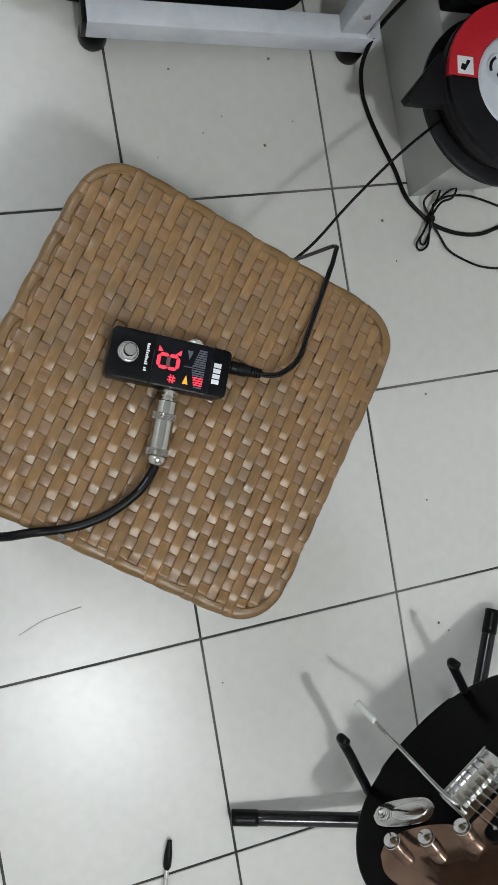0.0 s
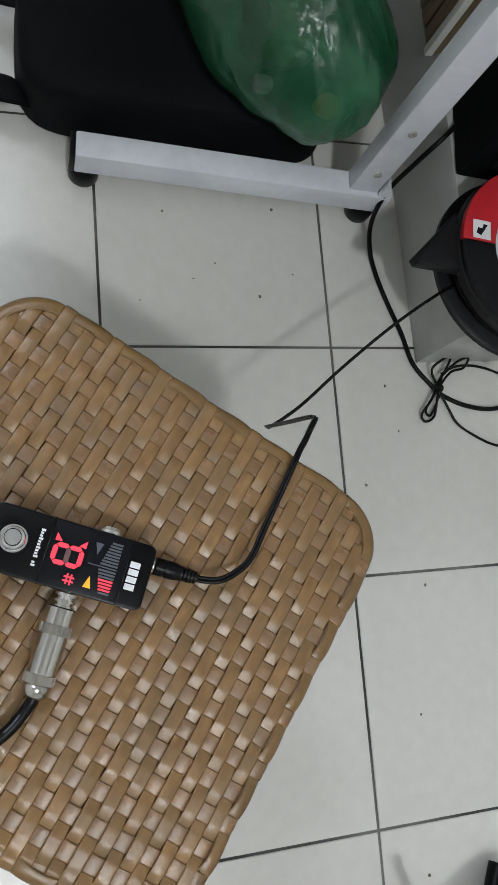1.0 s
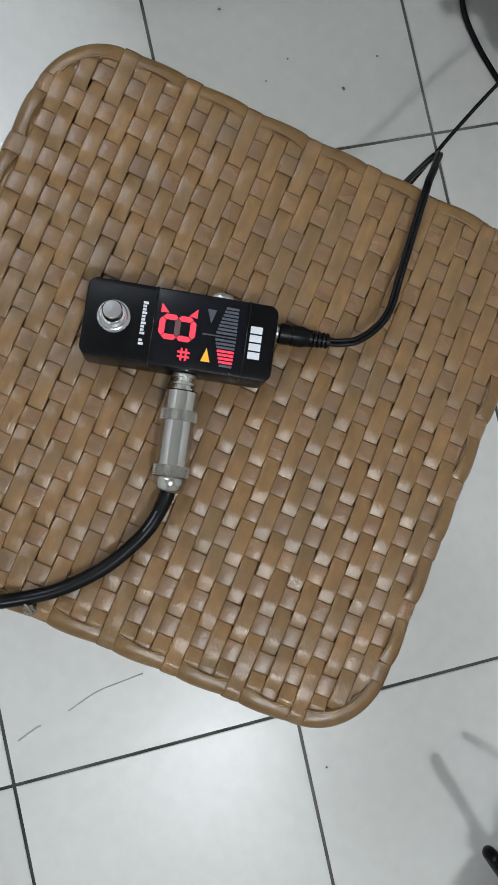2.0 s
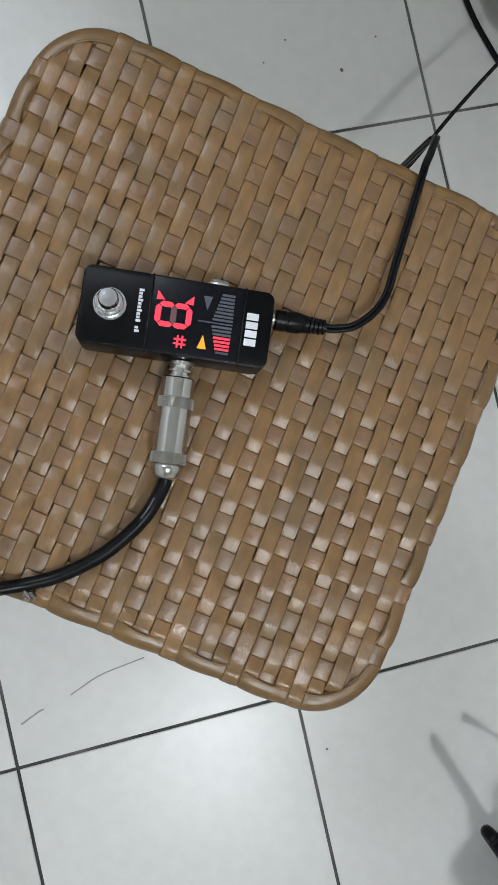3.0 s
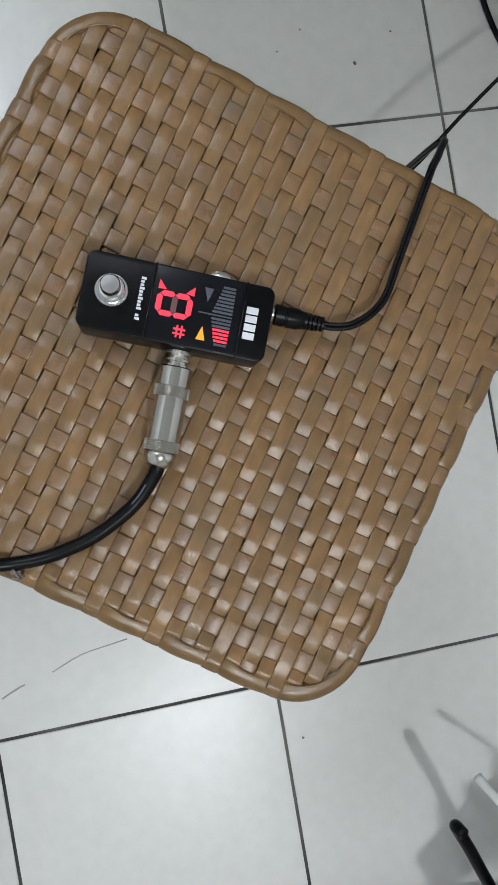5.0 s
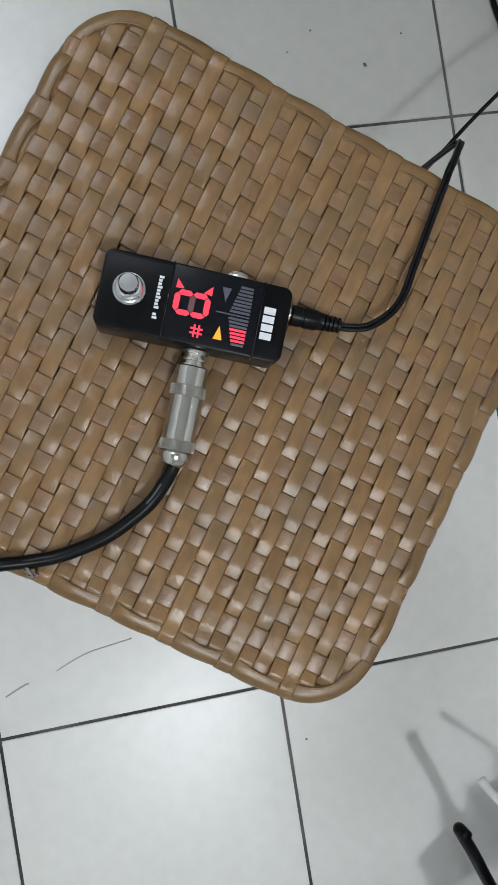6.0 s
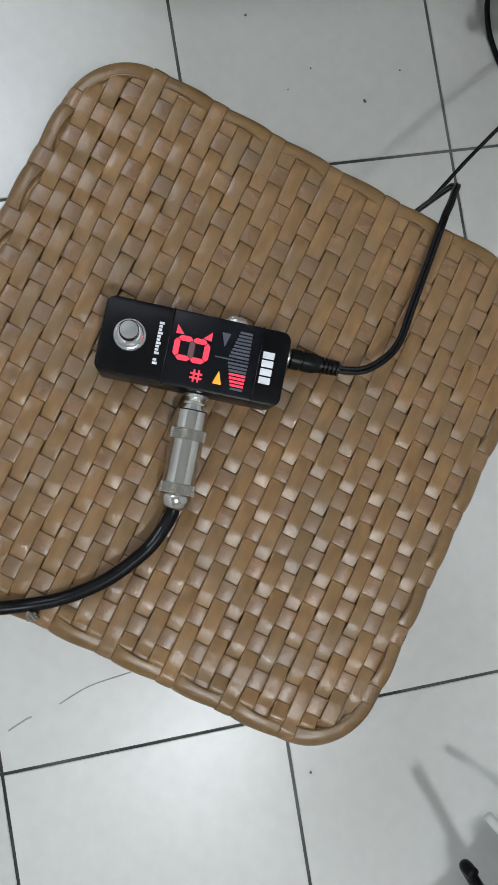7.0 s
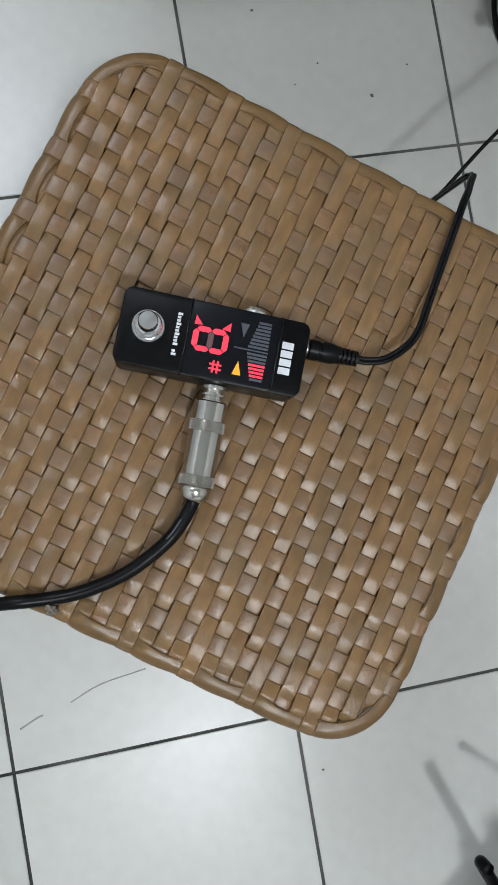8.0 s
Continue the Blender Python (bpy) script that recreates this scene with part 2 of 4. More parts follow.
# ---- room ----
TILE, JOINT = 0.30, 0.0036
floor = tagged(part("floor", box(-2.1, 2.1, -3.6, 2.4, -0.10, -0.0015), M_GROUT, smooth=False), "dark grout bed under cream glazed floor tiles", "floor", kind="structure")
for name, b in (("wall_north", (-2.2, 2.2, 2.4, 2.5, -0.1, 3.5)), ("wall_south", (-2.2, 2.2, -3.7, -3.6, -0.1, 3.5)),
                ("wall_east", (2.1, 2.2, -3.6, 2.4, -0.1, 3.5)), ("wall_west", (-2.2, -2.1, -3.6, 2.4, -0.1, 3.5))):
    tagged(part(name, box(*b), M_WALL, smooth=False), "plain pale grey painted wall", "wall", kind="structure")
tagged(part("ceiling", box(-2.2, 2.2, -3.7, 2.5, 3.5, 3.6), M_CEIL, smooth=False), "plain pale grey painted ceiling", "ceiling", kind="structure")

def ceiling_lamp(place):
    lamp = thing("ceiling_lamp", pose(place.x, place.y, 3.5), "white ceiling lamp with a glowing round bulb", "ceiling lamp", "ceiling lamps")
    part("base", lathe([(0.0, 0), (0.06, 0), (0.06, -0.02), (0.035, -0.05), (0.02, -0.1), (0.0, -0.1)], 24), M_WHITEPL, lamp)
    part("bulb", lathe([(0.018, -0.095), (0.03, -0.11), (0.034, -0.135), (0.025, -0.155), (0.0, -0.162)], 24), M_BULB, lamp)


M_BULB = glow("bulb_glass", (1, 0.97, 0.92), 12)
ceiling_lamp(LAMP)
ceiling_lamp(LAMP_2)

ledge = tagged(sharp(part("ledge", prism([(0.421, 0.578), (2.1, 0.62), (2.1, 2.4), (0.392, 2.4)], 0.0, 0.153, 0.004), M_LEDGE)), "low grey glazed ledge along the floor", "ledge", kind="structure")

# ---- woven stool ----
TURN_S = -35.8
ST = pose(-0.0594, 0.3116, 0, 0, 0, TURN_S)
HU, HV, RC, TOP = 0.1456, 0.1440, 0.042, 0.440
stool = thing("woven_stool", ST, "square tan woven plastic rattan stool with rounded corners", "stool")


def inset(x, h_x, h_y):
    """How far a strip at offset x may run before it meets the rounded rim."""
    lim = h_y
    e = abs(x) - (h_x - RC)
    if e > 0:
        lim = h_y - RC + math.sqrt(max(RC * RC - min(e, RC) ** 2, 0))
    return lim


def step(a, b, x):
    t = min(max((x - a) / (b - a), 0), 1)
    return t * t * (3 - 2 * t)


def sag(u, v):
    """The seat hangs a little hollow between its rims."""
    return 0.20 * (min(u * u + v * v, 0.0169) - 0.0150)


def ribbon(line, width, across, crown=0.00035, thick=0.0004):
    """A flat strip along line (points), with a slightly domed top and real thickness."""
    bm = bmesh.new()
    rows = []
    for c, up in line:
        top = [bm.verts.new(c + across * (width * s) - up * (crown * (abs(s) * 2) ** 2.5)) for s in (-0.5, -0.42, -0.2, 0.2, 0.42, 0.5)]
        low = [bm.verts.new(c + across * (width * s) - up * (crown + thick)) for s in (0.47, -0.47)]
        rows.append(top + low)
    for a, b in zip(rows, rows[1:]):
        for i in range(8):
            bm.faces.new((a[i], a[(i + 1) % 8], b[(i + 1) % 8], b[i]))
    return bm


UP = Vector((0, 0, 1))
ZR, RR, RIM_IN = TOP - 0.0053, 0.0052, 0.0059      # the rim rod: height, radius, inset of its middle


def finish(line, way, lim, wraps):
    """Both ends of a strip: bent over the rim rod and down its outer side, or tucked under the rim."""
    out = []
    for c, up in line:
        e = lim - abs(c.dot(way))
        if wraps:
            f = 1 - step(0.0, 0.014, e)
            c = Vector((c.x, c.y, c.z * (1 - f) + (ZR + RR + 0.0009) * f))
        else:
            c = c - UP * (0.0012 * (1 - step(0.0, 0.0050, e)))
        out.append((c, up))
    if wraps:
        for sign in (-1, 1):
            end = out[0 if sign < 0 else -1][0]
            arc = []
            for i in range(1, 10):
                ph = radians(90 - 17 * i)
                o = way * (sign * math.cos(ph)) + UP * math.sin(ph)
                arc.append((Vector((end.x, end.y, ZR)) + o * (RR + 0.0009), o))
            out = arc[::-1] + out if sign < 0 else out + arc
    return out


def lattice(k, j):
    """Where strip k crosses cross strip j; hand-woven, so the rows bow a little towards the corners."""
    a, b = (k + 26) / 15, (j - 13) / 8
    u = 0.002204 - 0.002546 * b - 0.000583 * b * b + 0.130072 * a + 0.00129 * a * b - 0.000423 * a * a
    v = -0.001225 + 0.139262 * b + 0.001947 * b * b + 0.000678 * a - 0.001384 * a * b + 0.001031 * a * a
    return u, v


bm = bmesh.new()                                    # an added sheet hangs with the seat, close under the weave; its dark brown stands in for shade in the gaps
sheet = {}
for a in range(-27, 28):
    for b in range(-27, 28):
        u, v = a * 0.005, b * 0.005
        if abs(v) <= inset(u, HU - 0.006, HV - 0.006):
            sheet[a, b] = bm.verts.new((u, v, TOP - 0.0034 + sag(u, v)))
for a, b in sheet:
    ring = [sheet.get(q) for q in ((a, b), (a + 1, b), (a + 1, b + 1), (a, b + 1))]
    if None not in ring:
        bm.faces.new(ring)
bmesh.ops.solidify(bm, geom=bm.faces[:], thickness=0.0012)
part("gap_sheet", bm, M_GAP_SHADE, stool)
rng = random.Random(4)
TUCK = 0.0062                                       # how far inside the outer edge the unwrapped strips end
for k in range(-42, -10):                            # strips from front rim to back rim
    u_mid = lattice(k, 13)[0]
    wraps = k % 4 == 2 and abs(u_mid) < 0.112
    margin = RIM_IN if wraps else TUCK
    lim = inset(min(abs(u_mid), HU - 0.0105), HU - margin, HV - margin)
    if lim < 0.02:
        continue
    low = 0.0019 * step(HU - 0.0125, HU - 0.0080, abs(u_mid))
    jit, lean = rng.uniform(-0.00025, 0.00025), rng.uniform(-0.0002, 0.0002)
    line = []
    for i in range(401):
        jr = 3 + 20 * i / 400
        u, v = lattice(k, jr)
        u = max(u, -(HU - 0.0105))
        if abs(v) > lim:
            continue
        j = math.floor(jr + 0.5)
        d = min(abs(jr - q) for q in (j - 1, j, j + 1) if (k + q) % 2 == 1)
        z = TOP - 0.0017 + 0.0021 * step(0.0, 0.80, d) - low
        line.append((Vector((u + jit + 0.0002 * math.sin(v * 60 + k), v, z + sag(u, v) + 0.00025 * math.sin(k * 2.1 + v * 40))), (UP + Vector((lean * 120, 0, 0))).normalized()))
    part("strip", ribbon(finish(line, Vector((0, 1, 0)), lim, wraps), 0.00864, Vector((1, 0, lean * 200)).normalized(), 0.0003), M_WEFT, stool)
for j in range(5, 22):                              # strips from side to side
    v_mid = lattice(-26, j)[1]
    wraps = j % 2 == 1 and abs(v_mid) < 0.110
    margin = RIM_IN if wraps else TUCK
    lim = inset(min(abs(v_mid), HV - 0.0105), HV - margin, HU - margin)
    if lim < 0.02:
        continue
    low = 0.0009 * step(HV - 0.0125, HV - 0.0080, abs(v_mid))
    line = []
    for i in range(401):
        kr = -45 + 38 * i / 400
        u, v = lattice(kr, j)
        v = min(max(v, -(HV - 0.0105)), HV - 0.0105)
        if abs(u) > lim:
            continue
        kk = math.floor(kr + 0.5)
        d = min(abs(kr - q) for q in (kk - 1, kk, kk + 1) if (q + j) % 2 == 1)
        z = TOP - 0.0001 - 0.0003 * min(d * 2, 1) ** 2 - 0.0013 * step(0.45, 0.85, d) - low
        line.append((Vector((u, v + 0.0002 * math.sin(u * 70 + j), z + sag(u, v))), UP))
    part("cross_strip", ribbon(finish(line, Vector((1, 0, 0)), lim, wraps), 0.0106, Vector((0, 1, 0)), 0.0003), M_WARP, stool)


def rim_point(s):
    """Place and outward way on the rim's centre line, s in metres round it."""
    hx, hy, r = HU - RIM_IN, HV - RIM_IN, RC - RIM_IN
    a, b, q = 2 * (hx - r), 2 * (hy - r), math.pi * r / 2
    s %= 2 * (a + b) + 4 * q
    for cx, cy, length, a0 in ((hx - r, hy - r, a, 90), (-hx + r, hy - r, b, 180), (-hx + r, -hy + r, a, 270), (hx - r, -hy + r, b, 0)):
        out = Vector((math.cos(radians(a0)), math.sin(radians(a0)), 0))
        along = Vector((-out.y, out.x, 0))
        if s < length:
            return Vector((cx, cy, 0)) + out * r + along * s, out
        s -= length
        corner = Vector((cx, cy, 0)) + along * length
        if s < q:
            ang = radians(a0 + 90 * s / q)
            o = Vector((math.cos(ang), math.sin(ang), 0))
            return corner + o * r, o
        s -= q
    return rim_point(0.0)


RIM_L = 4 * (HU - RC) + 4 * (HV - RC) + 2 * math.pi * (RC - 0.0065)


def rim_patch(s0, s1, low, high, rad, n=14, m=9, lip=0.0007):
    """A skin on the rim between two stations; low, high and rad are functions of 0..1 along it (degrees, metres)."""
    bm = bmesh.new()
    rows = []
    for i in range(n + 1):
        t = i / n
        c, o = rim_point(s0 + (s1 - s0) * t)
        row = []
        for q in range(m + 1):
            ph = radians(low(t) + (high(t) - low(t)) * q / m)
            edge = lip if q == m else 0.0
            rr = rad(t) - edge
            if 90 < math.degrees(ph) < 179 and high(t) < 179:
                over = math.degrees(ph) - 90
                row.append(bm.verts.new(c - o * (over * 0.00011) + Vector((0, 0, ZR + rr - over * 0.000006))))
                continue
            row.append(bm.verts.new(c + o * (math.cos(ph) * rr) + Vector((0, 0, ZR + math.sin(ph) * rr))))
        rows.append(row)
    for a, b in zip(rows, rows[1:]):
        for q in range(m):
            bm.faces.new((a[q], a[q + 1], b[q + 1], b[q]))
    return bm


core = rim_patch(0, RIM_L, lambda t: -180, lambda t: 180, lambda t: RR, 160, 14)
part("rim_core", core, M_RIM, stool)
AX, AY, RCO = HU - RC, HV - RC, math.pi * (RC - RIM_IN) / 2
E1, E2, E3 = 2 * AX + RCO, 2 * AX + 2 * AY + 2 * RCO, 4 * AX + 2 * AY + 3 * RCO
stations = []                                       # where strips bend over the rim, with half their width
for k in range(-38, -13, 4):
    stations += [(AX - lattice(k, 21)[0], 0.0040), (E2 + AX + lattice(k, 5)[0], 0.0040)]
for j in range(7, 20, 2):
    stations += [(E1 + AY - lattice(-42, j)[1], 0.0049), (E3 + AY + lattice(-10, j)[1], 0.0049)]
stations.sort()
for i, (s0, w0) in enumerate(stations):
    s1, w1 = stations[(i + 1) % len(stations)]
    s1 += RIM_L if s1 < s0 else 0
    s0, s1 = s0 + w0, s1 - w1
    long = s1 - s0 > 0.04
    deep = lambda t: 130 - (14 if long else 18) * math.sin(math.pi * t) ** 0.8 - 8 * t
    fat = lambda t: RR + 0.0001 + 0.0010 * math.sin(math.pi * t ** 0.7)
    skin = rim_patch(s0, s1, lambda t: -110, deep, fat, 28 if long else 14, 12, 0.0)
    line = []
    for q in range(13):
        c, o = rim_point(s0 + (s1 - s0) * q / 12)
        line.append(c - o * ((deep(q / 12) - 90) * 0.00011) + UP * (ZR + fat(q / 12) - 0.0004))
    part("rim_loop", merge(skin, tube(line, 0.0007, 2, 8)), M_RIM, stool)

# sides: upright ribs with flat bands woven round them, drawn in a little towards the floor
def side_point(s, z):
    c, o = rim_point(s)
    return c - o * (0.004 + 0.012 * (1 - z / 0.43)), o


for i in range(21):
    z0 = 0.075 + i * 0.0165
    bm = bmesh.new()
    rows = []
    for q in range(145):
        s = RIM_L * q / 144
        c, o = side_point(s, z0)
        wob = 0.0012 * math.cos(math.pi * (q * 32 / 144 * 2 + i))
        rows.append([bm.verts.new(c + o * (wob + b) + Vector((0, 0, z0 + a))) for a, b in ((0.0, -0.0006), (0.004, 0.0003), (0.011, 0.0003), (0.0152, -0.0006))])
    for a, b in zip(rows, rows[1:]):
        for q in range(3):
            bm.faces.new((a[q], b[q], b[q + 1], a[q + 1]))
    part("side_band", bm, M_WARP, stool)
# added core behind the bands, in the same gap-shade brown
part("inner_shell", prism(round_rect(HU - 0.016, HV - 0.016, RC - 0.012), 0.07, TOP - 0.012), M_GAP_SHADE, stool)
for sx in (-1, 1):
    for sy in (-1, 1):
        part("leg", moved(lathe([(0.0, 0.0), (0.013, 0.0), (0.014, 0.003), (0.0155, 0.09), (0.0, 0.09)], 16), Matrix.Translation((sx * (HU - 0.04), sy * (HV - 0.04), 0))), M_RUBBER, stool)

# ---- tuner pedal ----
PED = pose(-0.0712, 0.3357, TOP - 0.0016, 0, 0, -20.3)
PH = 0.0265
pedal = thing("tuner_pedal", PED, "small black guitar tuner pedal with a lit red display", "guitar pedal")
sharp(part("body", prism(round_rect(0.0461, 0.0188, 0.0045), 0.0015, PH, 0.0012), M_CASE, pedal), 50)
sharp(part("base_plate", prism(round_rect(0.0449, 0.0176, 0.004), 0.0, 0.0015), M_CASE, pedal), 50)
sharp(part("display", prism(round_rect(0.0218, 0.0181, 0.0008), PH - 0.001, PH + 0.0006, 0.0003), M_LENS, pedal, "smoked glossy display window"), 50).location = (0.0093, 0, 0)
for x in (-0.0132, 0.0318):
    part("seam", box(x - 0.0003, x + 0.0003, -0.0189, 0.0189, PH - 0.008, PH + 0.00025), M_STEEL_B, pedal)
ZT = PH + 0.0006
sw = part("foot_switch", lathe([(0.0080, PH - 0.001), (0.0080, PH + 0.0010), (0.0077, PH + 0.0014), (0.0069, PH + 0.0014), (0.0067, PH + 0.0036), (0.0062, PH + 0.0042), (0.0054, PH + 0.0042), (0.0054, PH + 0.0062), (0.0047, PH + 0.0066), (0.0047, PH + 0.0128), (0.0042, PH + 0.0138), (0.0, PH + 0.0140)], 36), M_CHROME, pedal, "round chrome foot switch")
sharp(sw, 30).location = (-0.0320, 0.001, 0)


def slab(outline, z, mtl, name, label="", lift=0.0003):
    return part(name, prism(outline, z, z + lift), mtl, pedal, label, smooth=False)


def rect(x0, x1, y0, y1):
    return [(x0, y0), (x1, y0), (x1, y1), (x0, y1)]


# the digit, turned a quarter: two six-sided rings with lit bars
def seg_h(x, y, lx, w):
    return [(x - lx, y), (x - lx + w, y - w), (x + lx - w, y - w), (x + lx, y), (x + lx - w, y + w), (x - lx + w, y + w)]


def seg_v(x, y, ly, w):
    return [(x, y - ly), (x + w, y - ly + w), (x + w, y + ly - w), (x, y + ly), (x - w, y + ly - w), (x - w, y - ly + w)]


DX, DY = -0.0016, 0.0002
for x, y, horiz, m_ in ((-0.0036, 0.0060, True, M_RED_LED), (0.0036, 0.0060, True, M_RED_LED), (-0.0036, -0.0060, True, M_RED_LED), (0.0036, -0.0060, True, M_RED_LED),
                        (-0.0074, 0.0, False, M_RED_LED), (0.0074, 0.0, False, M_RED_LED), (0.0, 0.0, False, M_DIMRED)):
    o = seg_h(DX + x, DY + y * 0.8, 0.0035, 0.0013) if horiz else seg_v(DX + x, DY + y, 0.0045, 0.0014)
    slab(o, ZT, m_, "digit_segment")
slab([(DX - 0.0088, DY + 0.0065), (DX - 0.0048, DY + 0.0068), (DX - 0.0086, DY + 0.0110)], ZT, M_RED_LED, "digit_segment")
slab([(DX + 0.0088, DY + 0.0060), (DX + 0.0048, DY + 0.0066), (DX + 0.0088, DY + 0.0105)], ZT, M_RED_LED, "digit_segment")
hx_, hy_ = 0.0030, -0.0120
for d in (-0.0011, 0.0011):
    slab(rect(hx_ - 0.0030, hx_ + 0.0030, hy_ + d - 0.00045, hy_ + d + 0.00045), ZT, M_RED_LED, "sharp_sign_bar")
    slab(rect(hx_ + d - 0.00045, hx_ + d + 0.00045, hy_ - 0.0030, hy_ + 0.0030), ZT + 0.00001, M_RED_LED, "sharp_sign_bar", lift=0.0004)
slab([(0.0140, 0.0050), (0.0116, 0.0118), (0.0160, 0.0118)], ZT, M_DIM, "flat_arrow", "unlit grey arrow")
slab([(0.0136, -0.0070), (0.0114, -0.0138), (0.0158, -0.0138)], ZT, M_AMBER, "sharp_arrow", "lit amber arrow")
for i in range(17):
    y = 0.0136 - i * 0.00176
    t = abs(i - 8) / 8
    wide = 0.0062 + 0.0042 * (1 - t)
    xr = 0.0270 - 0.0004 * t
    if i == 8:
        slab(rect(0.0104, xr, y - 0.0003, y + 0.0003), ZT, M_DIM, "meter_bar")
        continue
    slab(rect(xr - wide, xr, y - 0.00054, y + 0.00054), ZT, M_RED_LED if i in (12, 13, 14, 15) else M_DIM, "meter_bar")
# maker's mark and model name as plain blocks
for i in range(4):
    y = 0.0054 - i * 0.0042
    slab(rect(0.0334, 0.0392, y - 0.0017, y + 0.0017), PH, M_PRINT, "logo_block")
for i in range(13):
    if i == 10:
        continue
    y = 0.0100 - i * 0.00165
    slab(rect(-0.0190, -0.0173 if i % 3 else -0.0167, y - 0.0006, y + 0.0006), PH, M_PRINT, "name_bar")
out = part("output_jack", lathe([(0.0068, 0.0195), (0.0068, 0.0212), (0.0058, 0.0214), (0.0050, 0.0232), (0.0034, 0.0232), (0.0034, 0.022), (0.0, 0.022)], 24, "Y"), M_NICKEL, pedal, "nickel output jack with nut")
sharp(out).location = (0.0185, 0, 0.0130)
inn = part("input_jack", lathe([(0.0066, -0.0195), (0.0066, -0.0212), (0.0046, -0.0214), (0.0046, -0.0228), (0.0, -0.0228)], 24, "Y"), M_NICKEL, pedal, "nickel input jack")
sharp(inn).location = (0.0054, 0, 0.0130)

# ---- guitar plug and its cable ----
plug = thing("guitar_plug", PED @ pose(0.0054, -0.0222, 0.0118), "large nickel jack plug with knurled bands and black cable", "jack plug")
sharp(part("sleeve", lathe([(0.0050, 0.0), (0.0050, -0.0012), (0.0066, -0.0013), (0.0066, -0.0024), (0.0050, -0.0025), (0.0050, -0.0040), (0.0060, -0.0041), (0.0060, -0.0050), (0.0080, -0.0052), (0.0085, -0.0058), (0.0084, -0.0150)], 72, "Y"), M_TURNED, plug))
def knurl(y0, y1, r, n=34, rows=5):
    """A band of small raised diamonds round the plug."""
    bm = bmesh.new()

    def at(a, y, rr):
        return bm.verts.new((rr * math.cos(a), y, rr * math.sin(a)))

    step_a, step_y = 2 * math.pi / n, (y1 - y0) / rows
    for q in range(rows):
        for k in range(n):
            a0, ya = (k + 0.5 * (q % 2)) * step_a, y0 + q * step_y
            ring = [at(a0, ya, r - 0.0003), at(a0 + step_a, ya, r - 0.0003), at(a0 + step_a, ya + step_y, r - 0.0003), at(a0, ya + step_y, r - 0.0003)]
            top = at(a0 + step_a / 2, ya + step_y / 2, r + 0.0003)
            for e in range(4):
                bm.faces.new((ring[e], ring[(e + 1) % 4], top))
    for y in (y0, y1):
        bm.faces.new([at(k * step_a, y, r - 0.0003) for k in range(n)])
    return bm


part("knurled_band", knurl(-0.0150, -0.0205, 0.0089, 44, 6), M_TURNED, plug, smooth=False)
sharp(part("barrel", lathe([(0.0083, -0.0204), (0.0083, -0.0425)], 72, "Y"), M_TURNED, plug))
part("knurled_band", knurl(-0.0424, -0.0478, 0.0088, 44, 6), M_TURNED, plug, smooth=False)
part("end_cap", lathe([(0.0082, -0.0477), (0.0080, -0.0505), (0.0074, -0.0538), (0.0056, -0.0556), (0.0040, -0.0558)], 72, "Y"), M_TURNED, plug)
cz = TOP + 0.0028
P0 = PED @ Vector((0.0054, -0.0760, 0.0118))
P1 = PED @ Vector((0.0050, -0.0810, 0.0112))
cable = part("guitar_cable", tube([P0, P1, (-0.1052, 0.2462, cz + 0.007), (-0.1180, 0.2377, cz + 0.005), (-0.1330, 0.2308, cz + 0.003), (-0.1530, 0.2262, cz + 0.001), (-0.1700, 0.2258, cz + 0.001), (-0.1900, 0.2275, cz + 0.002),
                                    (-0.2150, 0.2280, cz - 0.012), (-0.2420, 0.2350, 0.38), (-0.2660, 0.2400, 0.24), (-0.2900, 0.2450, 0.08), (-0.3400, 0.2500, 0.006), (-0.55, 0.23, 0.0036), (-0.9, 0.1, 0.0036)], 0.0035, 8, 14), M_BLKCABLE)
tagged(cable, "thick black rubber guitar cable curving over the stool", "cable")

way = spline([P1, (-0.1052, 0.2462, cz + 0.007), (-0.1180, 0.2377, cz + 0.005), (-0.1330, 0.2308, cz + 0.003)], 12)
for i in range(9):
    a, b = way[6 + i * 1], way[7 + i * 1]
    d = (b - a).normalized()
    part("print_mark", moved(box(-0.0006, 0.0006, -0.0004, 0.0004, 0.00335, 0.00358), Matrix.Translation(a) @ d.to_track_quat("X", "Z").to_matrix().to_4x4() @ pose(0, 0, 0, 22, 0, 0)), M_DIM, cable, smooth=False)

# ---- power plug and its thin double cable ----
dcp = thing("power_plug", PED @ pose(0.0460, 0.0092, 0.0120), "black moulded power plug with ribbed strain relief", "power plug")
part("contact", lathe([(0.0038, 0.0), (0.0038, 0.0040)], 20, "X"), M_NICKEL, dcp, "nickel contact sleeve")
sharp(part("grip", lathe([(0.0, 0.0026), (0.0048, 0.0027), (0.0054, 0.0034), (0.0054, 0.0080), (0.0050, 0.0084), (0.0050, 0.0092), (0.0054, 0.0096), (0.0054, 0.0150), (0.0047, 0.0172), (0.0044, 0.0188)], 24, "X"), M_RUBBER, dcp), 40)
prof = [(0.0026, 0.0183)]
for i in range(5):
    prof += [(0.0045 - i * 0.00015, 0.0186 + i * 0.0022), (0.0045 - i * 0.00015, 0.0198 + i * 0.0022), (0.0026, 0.0199 + i * 0.0022), (0.0026, 0.0206 + i * 0.0022)]
sharp(part("strain_relief", lathe(prof, 20, "X"), M_RUBBER, dcp), 40)
D0 = PED @ Vector((0.0750, 0.0092, 0.0118))
D1 = PED @ Vector((0.0800, 0.0094, 0.0118))
